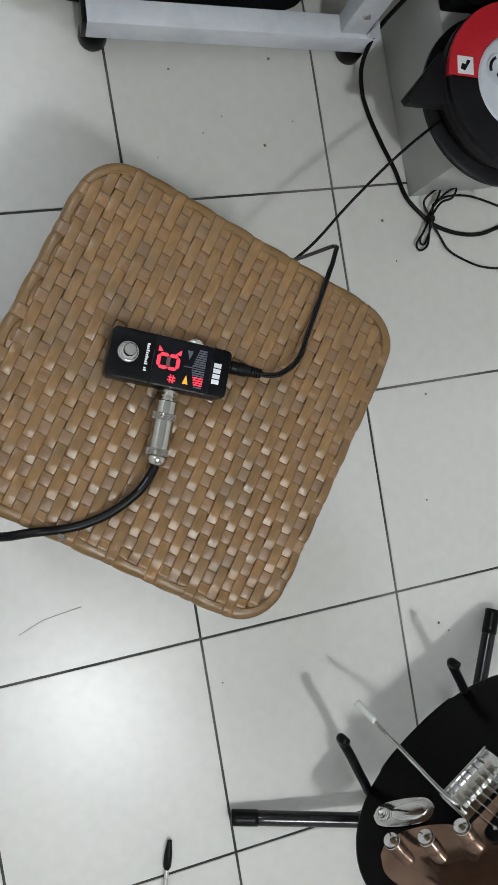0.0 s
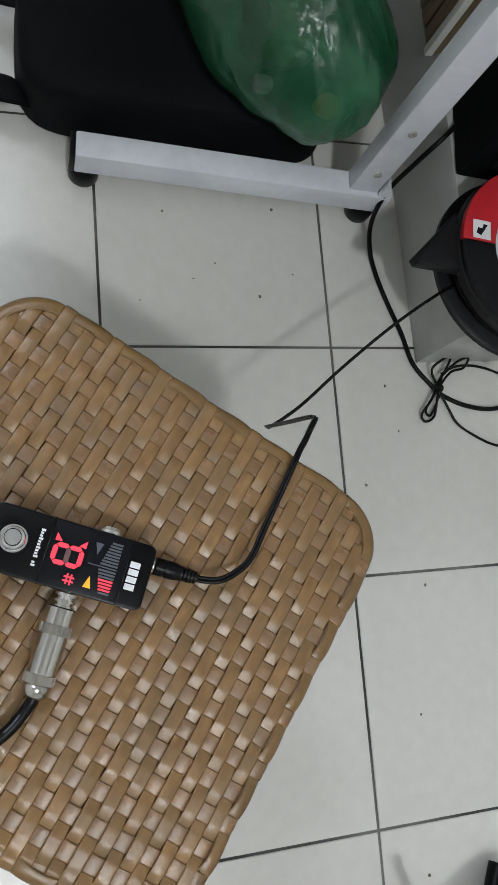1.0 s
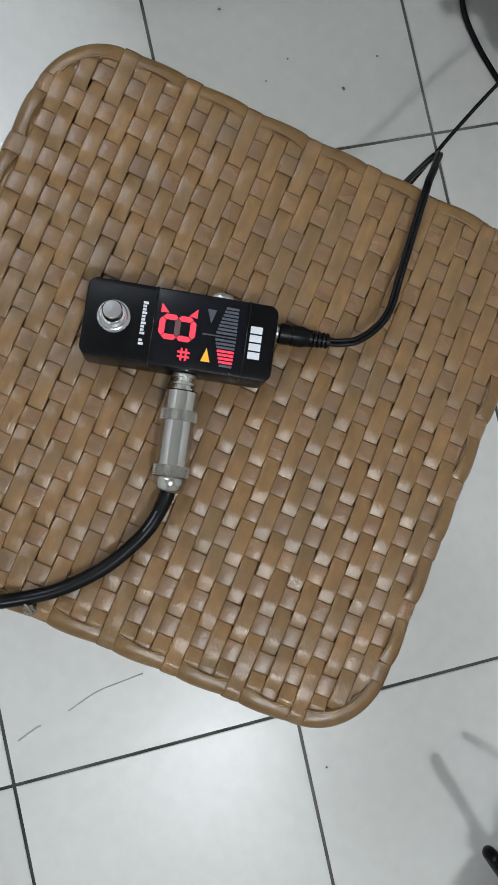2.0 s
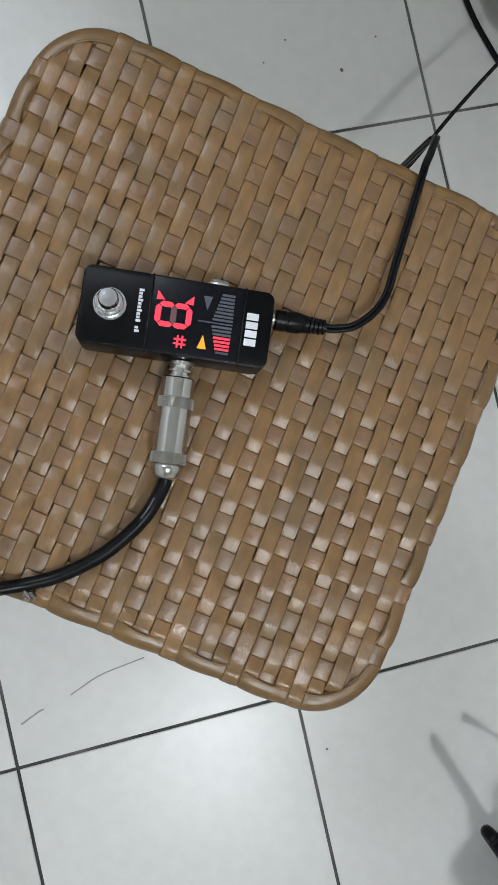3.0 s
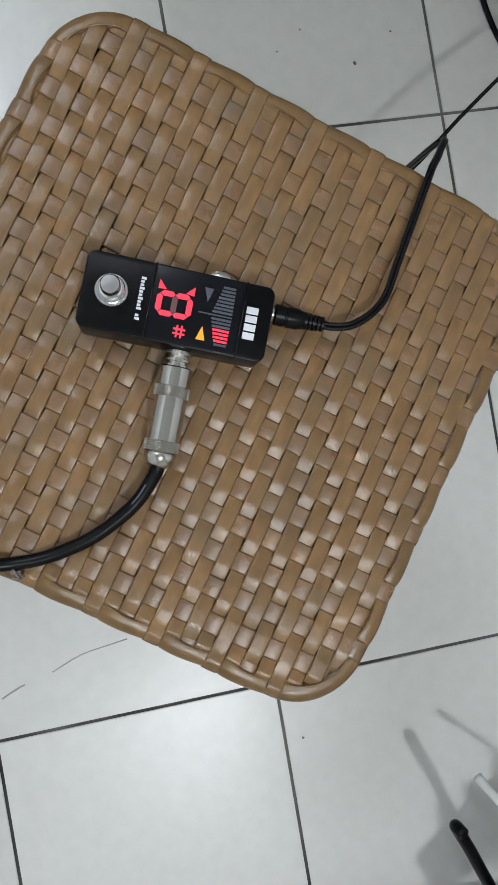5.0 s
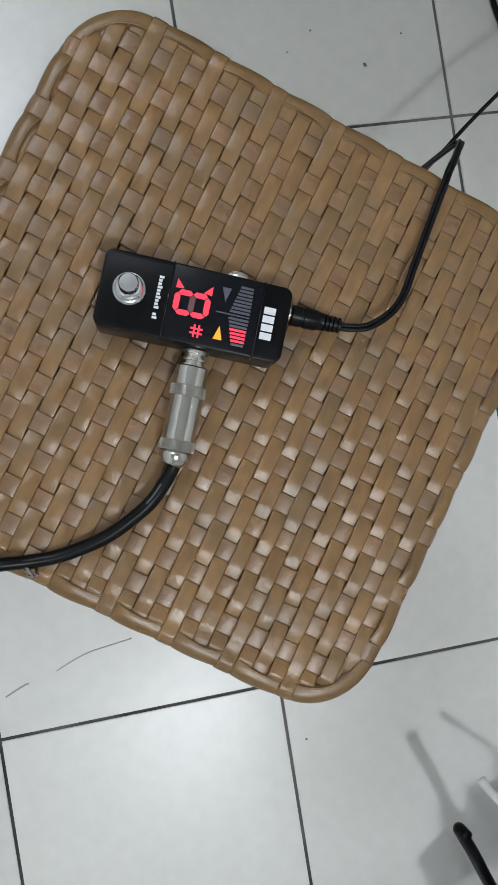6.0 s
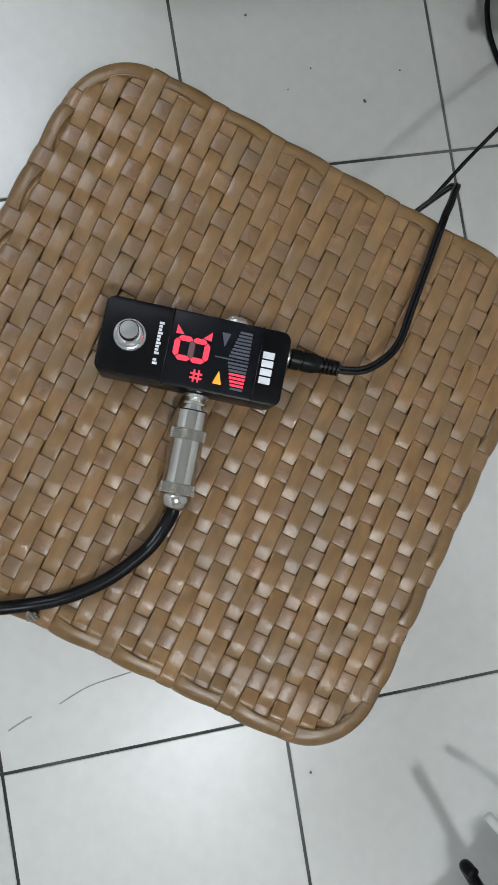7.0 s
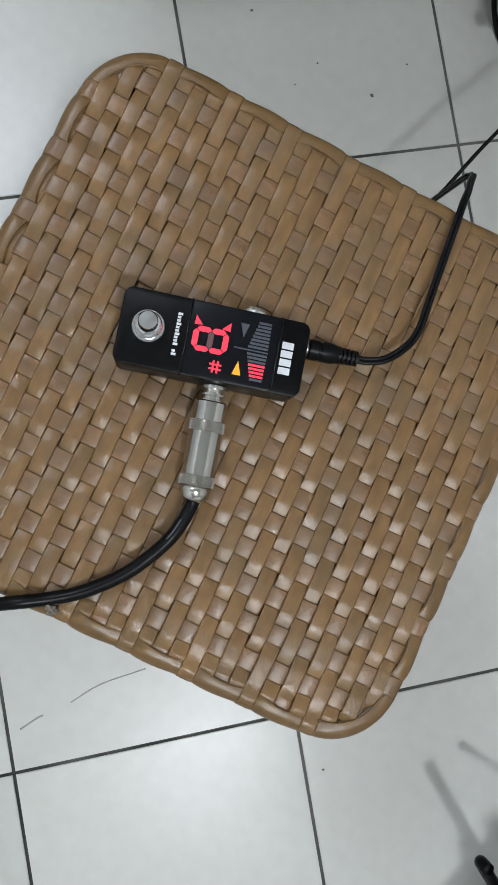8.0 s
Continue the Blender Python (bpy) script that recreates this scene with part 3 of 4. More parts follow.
DC_WAY = [D0, D1, (0.0170, 0.3160, TOP + 0.011), (0.0290, 0.3208, TOP + 0.011), (0.0382, 0.3290, TOP + 0.010), (0.0480, 0.3450, TOP + 0.008), (0.0620, 0.3680, TOP + 0.0055), (0.0740, 0.3880, TOP + 0.0040),
          (0.0790, 0.3950, 0.4405), (0.0880, 0.4040, 0.4295), (0.0980, 0.4140, 0.4145), (0.1088, 0.4243, 0.3985), (0.1105, 0.4265, 0.3910), (0.1110, 0.4290, 0.380), (0.1190, 0.4400, 0.3050), (0.1290, 0.4520, 0.2280), (0.1340, 0.4560, 0.2060), (0.1400, 0.4570, 0.2070),
          (0.1720, 0.4770, 0.2080), (0.2245, 0.5180, 0.1960), (0.2940, 0.5680, 0.1830), (0.3645, 0.6120, 0.1700), (0.4310, 0.6455, 0.1575)]


def twin(points, r, gap, n=6, seg=8):
    """Two round leads lying side by side along one way, joined by a thin web."""
    way = spline(points, n)
    sides, last = [], None
    for i in range(len(way)):
        d = (way[min(i + 1, len(way) - 1)] - way[max(i - 1, 0)]).normalized()
        side = d.cross(UP).normalized() if last is None else (last - d * last.dot(d)).normalized()
        sides.append(side)
        last = side
    return merge(*(tube([p + q * (gap * e) for p, q in zip(way, sides)], r, 1, seg) for e in (-1, 1)))


dcable = tagged(part("power_cable", twin(DC_WAY, 0.00115, 0.00105), M_BLKCABLE),
                "thin black flat twin power cable kinked over the stool edge", "cable")

# ---- white metal stand ----
stand = thing("metal_desk", pose(0, 0, 0), "white powder-coated steel desk frame with foot bar on black feet", "desk")
sharp(part("desk_top", box(-0.20, 0.80, 0.72, 1.80, 0.7402, 0.765, 0.003), M_WHITEPL, stand))
fb = pose(0.352, 0.806, 0, 0, 0, -4.2)
fbar = sharp(part("foot_bar", moved(box(-0.378, 0.024, -0.027, 0.006, 0.034, 0.072, 0.0035), fb), M_STEEL_W, stand))
part("end_cap", moved(box(-0.384, -0.3775, -0.0265, 0.0055, 0.0345, 0.0715, 0.002), fb), M_RUBBER, stand)
for dx in (-0.365, 0.005):
    foot = part("foot", moved(lathe([(0.0, 0.0), (0.017, 0.0), (0.019, 0.004), (0.019, 0.020), (0.015, 0.034), (0.0, 0.034)], 20), fb @ Matrix.Translation((dx, -0.010, 0))), M_RUBBER, stand, "round black rubber foot")
lg = pose(0.338, 0.806, 0, 0, 0, -4.2)
sharp(part("upright", moved(box(-0.022, 0.017, -0.020, 0.0055, 0.0722, 0.74, 0.003), lg), M_STEEL_W, stand))
sharp(part("gusset", moved(prism([(0.0, 0.0), (0.018, 0.0), (0.018, 0.004), (0.002, 0.035), (0.0, 0.035)], -0.002, 0.002), lg @ pose(0.0180, -0.0225, 0.0725, 90, 0, 0)), M_STEEL_W, stand))
for z in (0.115, 0.205):
    sharp(part("screw", moved(lathe([(0.0, 0.0), (0.0055, 0.0), (0.005, -0.0018), (0.0018, -0.0018), (0.0016, -0.0006), (0.0, -0.0006)], 18, "Y"), lg @ Matrix.Translation((-0.002, -0.0200, z))), M_NICKEL, stand))

# ---- black bag on the floor behind the stand ----
def soft_block(hx, hy, hz, amount, scale, seed, cuts=22, power=5.0):
    bm = bmesh.new()
    bmesh.ops.create_cube(bm, size=2)
    bmesh.ops.subdivide_edges(bm, edges=bm.edges[:], cuts=cuts, use_grid_fill=True)
    for v in bm.verts:
        c = v.co.copy()
        nrm = (abs(c.x) ** power + abs(c.y) ** power + abs(c.z) ** power) ** (1 / power)
        c /= nrm
        p = Vector((c.x * hx, c.y * hy, c.z * hz))
        d = noise.noise(p * scale + Vector((seed, 0, 0))) + 0.5 * noise.noise(p * scale * 2.3 + Vector((0, seed, 0)))
        ridge = abs(noise.noise(p * scale * 1.4 + Vector((seed, seed, 3))))
        v.co = p + c.normalized() * amount * (d - 0.8 * (0.5 - ridge))
    low = min(v.co.z for v in bm.verts)
    for v in bm.verts:
        v.co.z = max(v.co.z - low - 0.008, 0)
    return bm


gig = thing("black_bag", pose(0.118, 1.120, 0, 0, 0, -3), "soft black nylon carry bag lying on the floor", "bag")
part("body", soft_block(0.200, 0.265, 0.060, 0.006, 7, 2.0, power=9.0), M_FABRIC, gig)
for y, z in ((-0.23, 0.04), (-0.115, 0.055)):
    part("strap", tube([(-0.185, y, z), (-0.205, y - 0.004, z + 0.01), (-0.235, y + 0.012, z - 0.01), (-0.28, y + 0.008, 0.006), (-0.33, y + 0.03, 0.004)], 0.004, 6, 8, 4.5), M_FABRIC, gig)

# ---- green plastic bag with shopping ----
gb = thing("plastic_bag", pose(0.208, 0.942, 0.098), "green thin plastic carrier bag, full and knotted", "plastic bag")
bm = bmesh.new()
bmesh.ops.create_icosphere(bm, subdivisions=6, radius=1)
for v in bm.verts:
    c = v.co.copy()
    p = Vector((c.x * 0.112, c.y * 0.152, c.z * 0.105))
    az = math.atan2(c.y, c.x)
    fold = noise.noise(Vector((math.cos(az) * 3.2, math.sin(az) * 3.2, c.z * 0.9 + 5)))
    sharpf = 1 - abs(noise.noise(Vector((math.cos(az) * 5 + c.z, math.sin(az) * 5, c.z * 1.6))))
    lump = noise.noise(p * 14 + Vector((4, 1, 0)))
    v.co = p * (1 + 0.05 * fold + 0.05 * lump + 0.05 * (sharpf - 0.8))
    v.co.x -= 0.32 * v.co.y + 0.012
    if c.z > 0.80:
        k = (c.z - 0.80) / 0.20
        v.co = Vector((v.co.x * (1 - 0.35 * k), v.co.y * (1 - 0.35 * k), v.co.z + 0.035 * k * k))
low = min(v.co.z for v in bm.verts)
for v in bm.verts:
    v.co.z = max(v.co.z - low - 0.012, 0)
part("bag_skin", bm, M_BAG, gb)
part("knot", moved(soft_block(0.022, 0.018, 0.016, 0.006, 60, 1.0, 8, 3), Matrix.Translation((0.0, 0.01, 0.205))), M_BAG, gb)
for x, y, z, r, m_ in ((0.040, -0.108, 0.080, 0.015, M_ORANGE), (-0.052, -0.040, 0.130, 0.016, M_DKRED), (-0.030, -0.082, 0.070, 0.012, M_PRINT), (0.0, 0.0, 0.07, 0.050, M_DKRED)):
    b2 = soft_block(r, r * 0.8, r * 0.9, 0.002, 30, x * 50, 6, 3)
    part("content", moved(b2, Matrix.Translation((x, y, z - r))), m_, gb)

# ---- things on the ledge ----
ZL = 0.153
reel = thing("cable_reel", pose(0.482, 0.648, ZL, 0, 0, 0), "black and red extension cable reel with white socket panel", "cable reel")
sharp(part("back_flange", lathe([(0.0, 0.0), (0.110, 0.0), (0.113, 0.004), (0.113, 0.010), (0.108, 0.013), (0.0, 0.013)], 64), M_REEL, reel))
part("drum", lathe([(0.088, 0.012), (0.088, 0.036)], 48), M_BLKCABLE, reel)
bm = None
for i in range(4):
    ring = tube([(0.0935 * math.cos(a * math.pi / 8), 0.0935 * math.sin(a * math.pi / 8), 0.016 + i * 0.0055) for a in range(17)], 0.0032, 4, 8)
    bm = ring if bm is None else merge(bm, ring)
part("wound_cable", bm, M_BLKCABLE, reel)
R0 = 0.106
sharp(part("front_flange", lathe([(0.060, 0.034), (0.102, 0.034), (R0, 0.037), (R0, 0.048), (0.101, 0.053), (0.070, 0.055), (0.060, 0.053)], 72), M_REEL, reel))


def arc_plate(r0, r1, a0, a1, z0, z1, n=28):
    pts = [(r1 * math.cos(radians(a0 + (a1 - a0) * i / n)), r1 * math.sin(radians(a0 + (a1 - a0) * i / n))) for i in range(n + 1)]
    pts += [(r0 * math.cos(radians(a1 + (a0 - a1) * i / n)), r0 * math.sin(radians(a1 + (a0 - a1) * i / n))) for i in range(n + 1)]
    return prism(pts, z0, z1, 0.0012)


sharp(part("red_cover", arc_plate(0.064, 0.1045, 40, 172, 0.050, 0.0585), M_REELRED, reel, "red plastic half ring"), 40)
sharp(part("black_cover", arc_plate(0.064, 0.1045, 172.6, 399.4, 0.050, 0.0575), M_REEL, reel), 40)
part("trim_ring", lathe([(0.0975, 0.0572), (0.0982, 0.0582), (0.0989, 0.0572)], 72), M_REEL, reel)
sharp(part("socket_panel", lathe([(0.0, 0.050), (0.0635, 0.050), (0.0635, 0.0575), (0.061, 0.0595), (0.0, 0.0600)], 64), M_SOCKET, reel, "round white socket panel"), 30)
for a in (150, 60, 240, 330):
    cx, cy = 0.036 * math.cos(radians(a)), 0.036 * math.sin(radians(a))
    sk = part("socket", moved(lathe([(0.0195, 0.0595), (0.0195, 0.0612), (0.0180, 0.0614), (0.0172, 0.0606), (0.0, 0.0604)], 32), Matrix.Translation((cx, cy, 0))), M_SOCKET, reel)
    for dx in (-0.0092, 0.0092):
        part("hole", moved(lathe([(0.0, 0.0602), (0.0026, 0.0602), (0.0026, 0.0609), (0.0, 0.0609)], 14), Matrix.Translation((cx + dx * math.cos(radians(a + 90)), cy + dx * math.sin(radians(a + 90)), 0))), M_REEL, sk)
    part("shutter", arc_plate(0.0125, 0.0160, a - 40, a + 40, 0.0604, 0.0610, 10), M_REEL, sk).location = (cx, cy, 0)
lab = part("warning_label", moved(box(-0.011, 0.011, -0.011, 0.011, 0.0585, 0.0589), pose(-0.0790, 0.0245, 0, 0, 0, -8)), M_PRINT, reel, "white sticker with black mark", smooth=False)
part("mark", moved(prism([(-0.007, -0.005), (-0.001, -0.007), (0.007, 0.006), (0.002, 0.007), (0.000, 0.001), (-0.005, 0.002)], 0.0589, 0.0592), pose(-0.0790, 0.0245, 0, 0, 0, -8)), M_REEL, lab, smooth=False)
sharp(part("stand_fin", prism([(-0.096, -0.020), (-0.156, -0.012), (-0.160, -0.005), (-0.150, 0.004), (-0.100, 0.050)], 0.030, 0.048, 0.004), M_REEL, reel), 40)
sharp(part("stand_fin", prism([(0.010, -0.100), (0.018, -0.150), (0.026, -0.150), (0.040, -0.096)], 0.0, 0.040, 0.003), M_REEL, reel), 40)

amp = thing("speaker_box", pose(0.417, 0.770, ZL, 0, 0, -5), "black vinyl-covered speaker box standing on the ledge", "speaker")
sharp(part("cabinet", box(0.0, 0.34, 0.0, 0.125, 0.0, 0.30, 0.006), M_FABRIC, amp))
part("grille", box(0.03, 0.31, -0.004, 0.001, 0.03, 0.27, 0.002), M_REEL, amp)
crate = thing("slatted_crate", pose(0.402, 0.935, ZL, 0, 0, 1), "brown slatted wooden crate standing on the ledge", "crate")
part("panel", box(0.0, 0.40, 0.0, 0.55, 0.0, 0.45), M_WOOD, crate, smooth=False)
for i in range(22):
    part("slat", box(-0.004, 0.0, 0.006 + i * 0.0248, 0.026 + i * 0.0248, 0.004, 0.446, 0.001), M_WOOD, crate)
for i in range(15):
    part("slat", box(0.006 + i * 0.0262, 0.028 + i * 0.0262, -0.004, 0.0, 0.004, 0.446, 0.001), M_WOOD, crate)
sharp(part("corner_strip", box(-0.006, 0.004, -0.006, 0.004, 0.0, 0.45, 0.001), M_WHITEPL, crate))

# ---- cables on the floor ----
thick = tagged(part("mains_cable", tube([(0.450, 0.860, ZL + 0.004), (0.425, 0.835, ZL + 0.005), (0.404, 0.815, 0.160), (0.384, 0.800, 0.132), (0.366, 0.786, 0.082), (0.362, 0.766, 0.034), (0.3675, 0.738, 0.0085), (0.375, 0.702, 0.0036), (0.388, 0.660, 0.0036), (0.403, 0.620, 0.0036),
                                 (0.415, 0.578, 0.0036), (0.436, 0.550, 0.0036), (0.455, 0.532, 0.0036), (0.490, 0.517, 0.0036), (0.530, 0.512, 0.0036), (0.575, 0.522, 0.0036), (0.68, 0.545, 0.0036)], 0.0032, 8, 12), M_BLKCABLE), "thick black mains cable lying on the tiles", "cable")
tie = tagged(part("tied_cable", merge(
    tube([(0.446, 0.545, 0.008), (0.437, 0.565, 0.014), (0.450, 0.577, 0.022), (0.464, 0.581, 0.020), (0.461, 0.568, 0.012), (0.448, 0.552, 0.012), (0.432, 0.524, 0.012), (0.418, 0.506, 0.008), (0.423, 0.496, 0.006), (0.437, 0.503, 0.006), (0.442, 0.528, 0.012), (0.450, 0.556, 0.016)], 0.0017, 7, 8),
    tube([(0.450, 0.556, 0.016), (0.470, 0.573, 0.022), (0.490, 0.580, 0.022), (0.486, 0.568, 0.014), (0.466, 0.562, 0.012), (0.445, 0.540, 0.012), (0.425, 0.512, 0.008), (0.433, 0.505, 0.005), (0.446, 0.530, 0.010)], 0.0017, 7, 8),
    tube([(0.452, 0.560, 0.012), (0.480, 0.572, 0.008), (0.520, 0.572, 0.003), (0.560, 0.558, 0.0025), (0.62, 0.53, 0.0025)], 0.0018, 7, 8),
    tube([(0.446, 0.540, 0.010), (0.462, 0.512, 0.004), (0.474, 0.492, 0.0025), (0.500, 0.474, 0.0025), (0.530, 0.461, 0.0025), (0.570, 0.457, 0.0025), (0.64, 0.47, 0.0025)], 0.0018, 7, 8)), M_BLKCABLE), "bunched thin black cable tied in loops", "cable")
tie2 = part("tie", moved(lathe([(0.0065, -0.004), (0.0075, 0.0), (0.0065, 0.004)], 14, "X"), pose(0.446, 0.541, 0.010, 0, 0, 60)), M_RUBBER, tie)

# ---- electric guitar on its stand ----
GL = Matrix(((-0.866, 0.5, 0, 0), (-0.5, -0.866, 0, 0), (0, 0, 1, 0), (0, 0, 0, 1)))   # x: treble side, -y: the way the face looks
GUITAR = Matrix.Translation((0.266, -0.194, 0.215)) @ GL @ pose(0, 0, 0, 90 - 16, 0, 0)
# local: x towards the treble side, y up the neck, z out of the face; the bridge at the origin
guitar = thing("electric_guitar", GUITAR, "black electric guitar with brown mirrored pickguard leaning on a stand", "electric guitar")
half = [(0.0, -0.124), (0.070, -0.119), (0.130, -0.094), (0.168, -0.045), (0.172, 0.005), (0.150, 0.050), (0.122, 0.085), (0.112, 0.115), (0.122, 0.150), (0.150, 0.190), (0.158, 0.225), (0.140, 0.240), (0.110, 0.225), (0.070, 0.195), (0.032, 0.190)]
other = [(-0.032, 0.190), (-0.070, 0.220), (-0.100, 0.262), (-0.135, 0.295), (-0.160, 0.290), (-0.162, 0.250), (-0.140, 0.200), (-0.122, 0.155), (-0.118, 0.110), (-0.134, 0.060), (-0.160, 0.015), (-0.170, -0.035), (-0.136, -0.090), (-0.072, -0.118)]
outline = [(p.x, p.y) for p in spline([(x, y, 0) for x, y in half + other + [half[0]]], 9)[:-1]]
for _ in range(40):                                 # ease the curve between its stations
    outline = [tuple(0.5 * b + 0.25 * (a + c) for a, b, c in zip(outline[i - 1], p, outline[(i + 1) % len(outline)])) for i, p in enumerate(outline)]
outline = [(x * 1.035, y * 1.045) for x, y in outline]
sharp(part("body", prism(outline, -0.045, 0.0, 0.005, 3), M_BODY, guitar), 60)
guard = [(p.x, p.y) for p in spline([(x, y, 0) for x, y in [(0.140, -0.033), (0.150, -0.010), (0.142, 0.028), (0.124, 0.064), (0.104, 0.095), (0.094, 0.125), (0.098, 0.160), (0.105, 0.195), (0.070, 0.185), (0.030, 0.180), (-0.030, 0.180), (-0.060, 0.205), (-0.085, 0.200), (-0.070, 0.160), (-0.052, 0.110), (-0.050, 0.055), (-0.046, 0.028), (0.044, 0.026), (0.056, 0.008), (0.074, -0.012), (0.098, -0.030), (0.122, -0.040), (0.140, -0.033)]], 4)[:-1]]
sharp(part("pickguard", prism(guard, 0.0002, 0.0026, 0.0006), M_GUARD, guitar, "brown mirrored pickguard"), 50)
bridge = sharp(part("bridge_plate", box(-0.041, 0.041, -0.022, 0.022, 0.001, 0.0045, 0.001), M_CHROME, guitar, "chrome tremolo bridge"))
sharp(part("back_lip", box(-0.041, 0.041, -0.0235, -0.0210, 0.0045, 0.0110, 0.0006), M_CHROME, bridge))
for i in range(6):
    x = -0.0262 + i * 0.0105
    sharp(part("saddle", box(x - 0.0046, x + 0.0046, -0.009, 0.008, 0.0047, 0.0100, 0.001), M_NICKEL, bridge))
    part("saddle_screw", tube([(x, -0.021, 0.0075), (x, -0.009, 0.0075)], 0.0014, 1, 8), M_CHROME, bridge)
    part("string", tube([(x, 0.000, 0.0104), (x * 0.75, 0.60, 0.012)], 0.0005, 1, 6), M_NICKEL, guitar)
for y in (0.052, 0.108, 0.160):
    pk = sharp(part("pickup", moved(prism(round_rect(0.041, 0.0095, 0.009), 0.0026, 0.0090, 0.001), pose(0, y, 0, 0, 0, 8 if y < 0.06 else 0)), M_CASE, guitar, "black single-coil pickup"))
    for i in range(6):
        part("pole", moved(lathe([(0.0, 0.0088), (0.0024, 0.0088), (0.0024, 0.0100), (0.0, 0.0100)], 12), pose(0, y, 0, 0, 0, 8 if y < 0.06 else 0) @ Matrix.Translation((-0.0262 + i * 0.0105, 0, 0))), M_CHROME, pk)
arm = part("tremolo_arm", tube([(0.036, 0.008, 0.004), (0.036, 0.008, 0.016), (0.038, 0.001, 0.023), (0.038, -0.030, 0.035), (0.037, -0.075, 0.058), (0.036, -0.120, 0.0775)], 0.0027, 6, 10), M_CHROME, guitar, "chrome tremolo arm with white tip")
part("tip", tube([(0.0361, -0.114, 0.0750), (0.0358, -0.130, 0.0822), (0.0354, -0.1455, 0.0895)], 0.0038, 4, 12, taper=0.0050), M_WHITEPL, arm)
jp = [(p.x, p.y) for p in spline([(x, y, 0) for x, y in [(0.0, -0.034), (0.010, -0.028), (0.0140, -0.012), (0.0140, 0.012), (0.011, 0.026), (0.0, 0.033), (-0.011, 0.026), (-0.0140, 0.012), (-0.0140, -0.012), (-0.010, -0.028), (0.0, -0.034)]], 4)[:-1]]
JM = pose(0.085, -0.050, 0.0003, 0, 0, 47) @ Matrix.Diagonal((1.22, 1.22, 1.0, 1.0))
jplate = sharp(part("jack_plate", moved(prism(jp, 0.0, 0.0022, 0.0008), JM), M_CHROME, guitar, "boat-shaped chrome jack plate"), 50)
bm = bmesh.new()
bmesh.ops.create_uvsphere(bm, u_segments=28, v_segments=14, radius=1)
for v in bm.verts:
    v.co = Vector((v.co.x * 0.0095, v.co.y * 0.0205 + 0.006, 0.0022 + v.co.z * 0.0034))
part("dish", moved(bm, JM), M_CHROME, jplate)
part("socket", moved(lathe([(0.0070, 0.002), (0.0066, 0.0046), (0.0042, 0.0046), (0.0040, 0.0028), (0.0, 0.0028)], 18), JM @ Matrix.Translation((0, -0.0225, 0))), M_CHROME, jplate)
for i, (x, y) in enumerate(((0.052, 0.033), (0.089, 0.009), (0.120, -0.021))):
    kb = sharp(part("knob", moved(lathe([(0.0100, 0.0030), (0.0100, 0.0050), (0.0103, 0.0053), (0.0100, 0.0195), (0.0096, 0.0200), (0.0094, 0.0215), (0.0086, 0.0238), (0.0055, 0.0252), (0.0, 0.0256)], 32), Matrix.Translation((x, y, 0))), M_CHROME, guitar, "chrome knob"), 30)
part("neck", box(-0.026, 0.026, 0.150, 0.640, -0.014, 0.0075, 0.006), M_MAPLE, guitar)
sharp(part("headstock", prism([(-0.022, 0.640), (0.022, 0.640), (0.034, 0.680), (0.026, 0.800), (-0.010, 0.826), (-0.044, 0.790), (-0.036, 0.690)], -0.016, -0.002, 0.002), M_MAPLE, guitar))

gs = thing("guitar_stand", pose(0, 0, 0), "black tubular steel guitar stand with rubber-tipped arms", "guitar stand")
HUB = Vector((0.302, -0.318, 0.068))
for fx, fy in ((0.005, -0.246), (0.444, -0.063), (0.420, -0.560)):
    a, b = Vector((fx, fy, 0.0135)), HUB
    lgp = part("leg", tube([a, a.lerp(b, 0.5), b], 0.0100, 4, 16), M_STEEL_B, gs)
    d = (b - a).normalized()
    part("rubber_cap", tube([a - d * 0.006, a + d * 0.012, a + d * 0.030], 0.0108, 3, 16), M_RUBBER, lgp)
part("hub", lathe([(0.0, -0.03), (0.026, -0.03), (0.026, 0.03), (0.0, 0.03)], 20), M_RUBBER, gs).location = HUB
part("post", tube([HUB, HUB + Vector((0.06, -0.13, 0.35))], 0.010, 4, 14), M_STEEL_B, gs)
for side, tipxy, z in ((1, (0.134, -0.131), 0.142), (-1, (0.308, -0.079), 0.132)):
    tip = Vector((*tipxy, z))
    back = Vector((tip.x + 0.0305, tip.y - 0.075, 0.099))
    part("cradle_arm", tube([HUB, back.lerp(HUB, 0.45) - Vector((0, 0, 0.008)), back + Vector((0.016, -0.030, -0.012)), back, back.lerp(tip, 0.6) + Vector((0, 0, -0.008)), tip - Vector((0.002, -0.002, 0.012)), tip], 0.0062, 6, 12), M_RUBBER, gs)

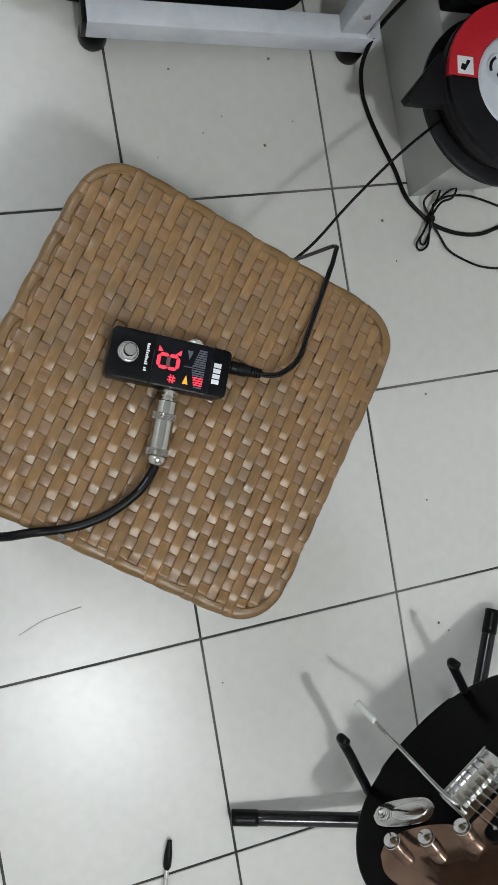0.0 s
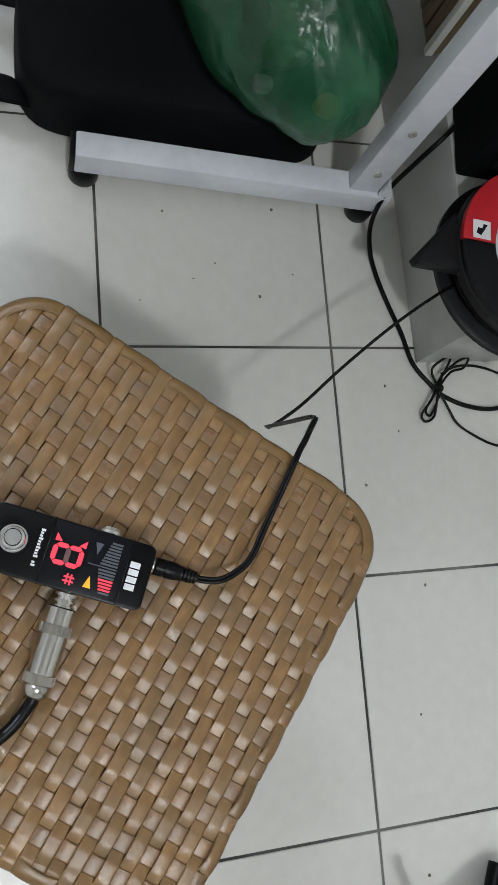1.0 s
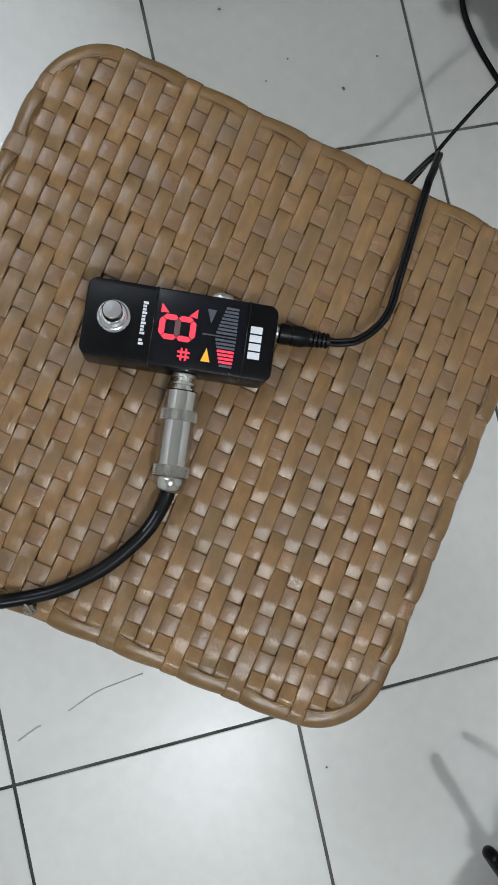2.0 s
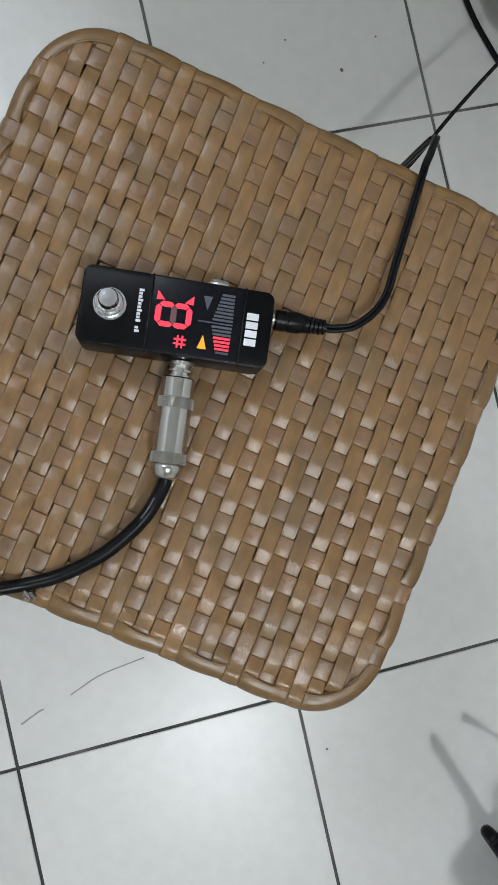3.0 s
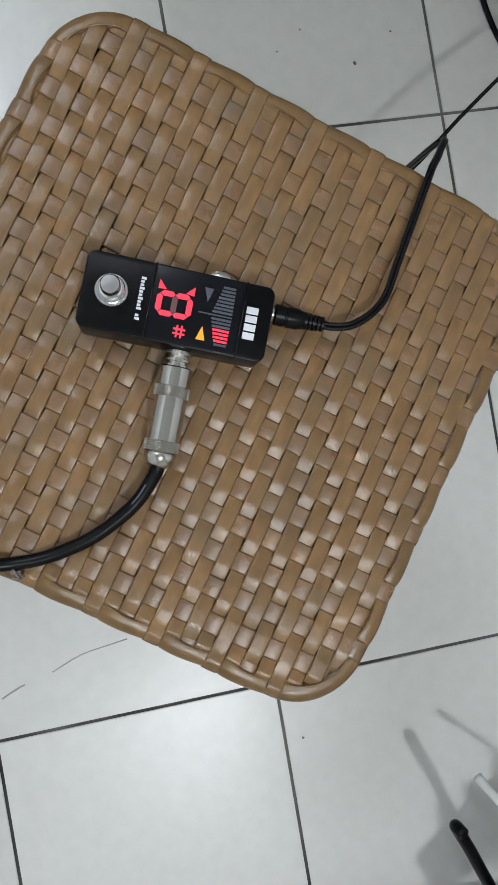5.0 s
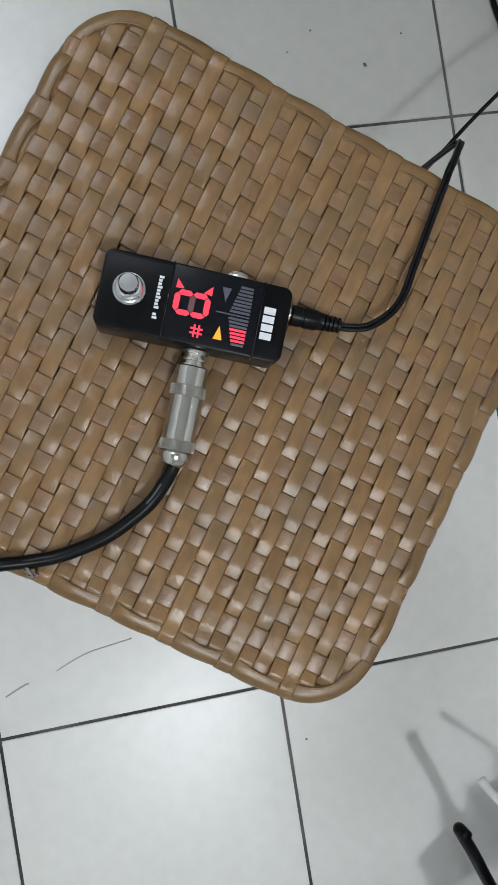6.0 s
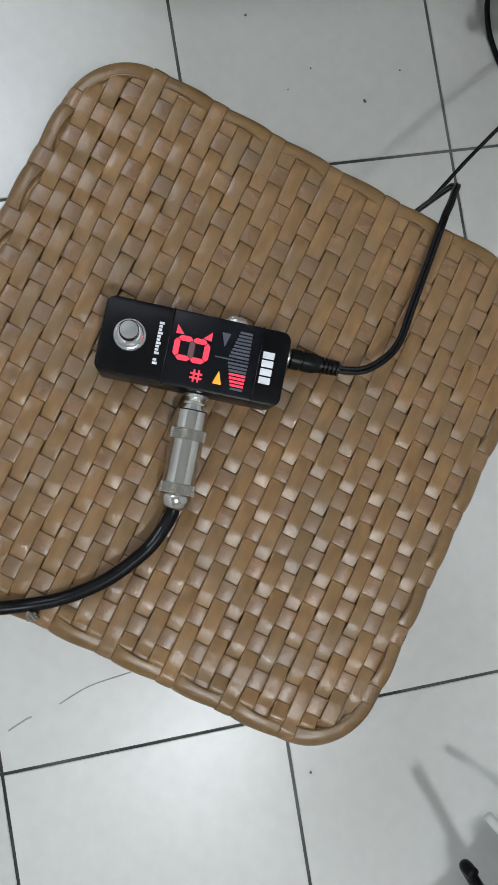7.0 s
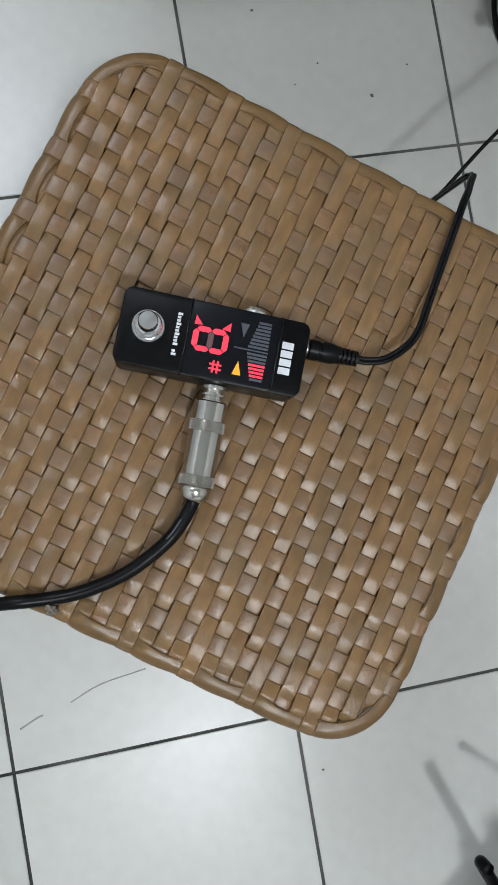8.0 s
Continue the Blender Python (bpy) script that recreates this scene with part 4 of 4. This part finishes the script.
# ---- small things on the floor ----
drv = thing("screwdriver", pose(-0.1027, -0.3090, 0.0055, 0, 0, -15.6), "thin metal rod with black tip lying on the tiles", "tool")
part("shaft", tube([(0, -0.11, 0), (0, 0, 0), (0, 0.022, 0)], 0.0032, 4, 12), M_NICKEL, drv)
sharp(part("tip", lathe([(0.0032, 0.020), (0.0055, 0.024), (0.0055, 0.040), (0.0030, 0.058), (0.0, 0.060)], 16, "Y"), M_RUBBER, drv, "black pointed tip"), 40)
rng = random.Random(11)
specks = []
for x, y, r in ((0.207, 0.668, 0.0024), (0.233, 0.791, 0.0024), (0.120, 0.69, 0.0012), (0.150, 0.712, 0.0014), (0.255, 0.70, 0.0012), (0.372, 0.547, 0.0022), (0.385, 0.485, 0.0016), (0.330, 0.415, 0.0018),
                (0.398, 0.282, 0.0024), (0.372, 0.125, 0.0018), (0.020, -0.066, 0.0016), (0.05, 0.66, 0.0012), (0.36, -0.06, 0.0020), (0.375, -0.075, 0.0014), (0.085, 0.78, 0.0018)):
    b = bmesh.new()
    bmesh.ops.create_icosphere(b, subdivisions=1, radius=r)
    for v in b.verts:
        v.co = Vector((v.co.x * rng.uniform(0.6, 1.3) + x, v.co.y * rng.uniform(0.6, 1.3) + y, max(v.co.z * 0.5, -0.0003) + 0.0004))
    specks.append(b)
tagged(part("floor_specks", merge(*specks), M_SPECK), "small dark crumbs of dirt on the tiles", "dirt", kind="stuff")
sc = [tube([(-0.287, 0.043, 0), (-0.268, 0.051, 0), (-0.262, 0.0525, 0)], 0.0008, 4, 6, 1.2), tube([(-0.232, 0.060, 0), (-0.200, 0.072, 0), (-0.165, 0.077, 0), (-0.150, 0.079, 0)], 0.0006, 4, 6, 1.2)]
tagged(part("floor_scuffs", merge(*sc), M_SCRATCH), "thin grey scuff lines on the tiles", "scuff", kind="stuff")
fz = [tube([Vector((-0.170, 0.2205, TOP + 0.0030)) + Vector((rng.uniform(-0.004, 0.004), rng.uniform(-0.003, 0.003), rng.uniform(0, 0.003))) for _ in range(3)], 0.0007, 3, 5) for _ in range(7)]
tagged(part("lint", merge(*fz), M_SPECK), "small clump of dark lint on the stool", "lint", kind="stuff")

# ---- floor tiles ----
def tile_mesh():
    w = TILE / 2 - JOINT / 2
    bm = bmesh.new()
    bmesh.ops.create_cube(bm, size=1)
    for v in bm.verts:
        v.co = Vector((v.co.x * 2 * w, v.co.y * 2 * w, -0.004 if v.co.z < 0 else 0.0))
    bmesh.ops.bevel(bm, geom=[e for e in bm.edges if all(v.co.z > -0.001 for v in e.verts)], offset=0.0006, segments=2, affect="EDGES")
    return mesh_of(bm, "floor_tile", M_TILE, False)


TM = tile_mesh()
rng = random.Random(3)
for i in range(-7, 7):
    for j in range(-12, 8):
        ob = new("floor_tile", TM)
        ob.parent = floor
        ob.matrix_basis = pose(TILE * (i + 0.5), TILE * (j + 0.5), rng.uniform(-0.0003, 0.0002), rng.uniform(-0.05, 0.05), rng.uniform(-0.05, 0.05), 0)
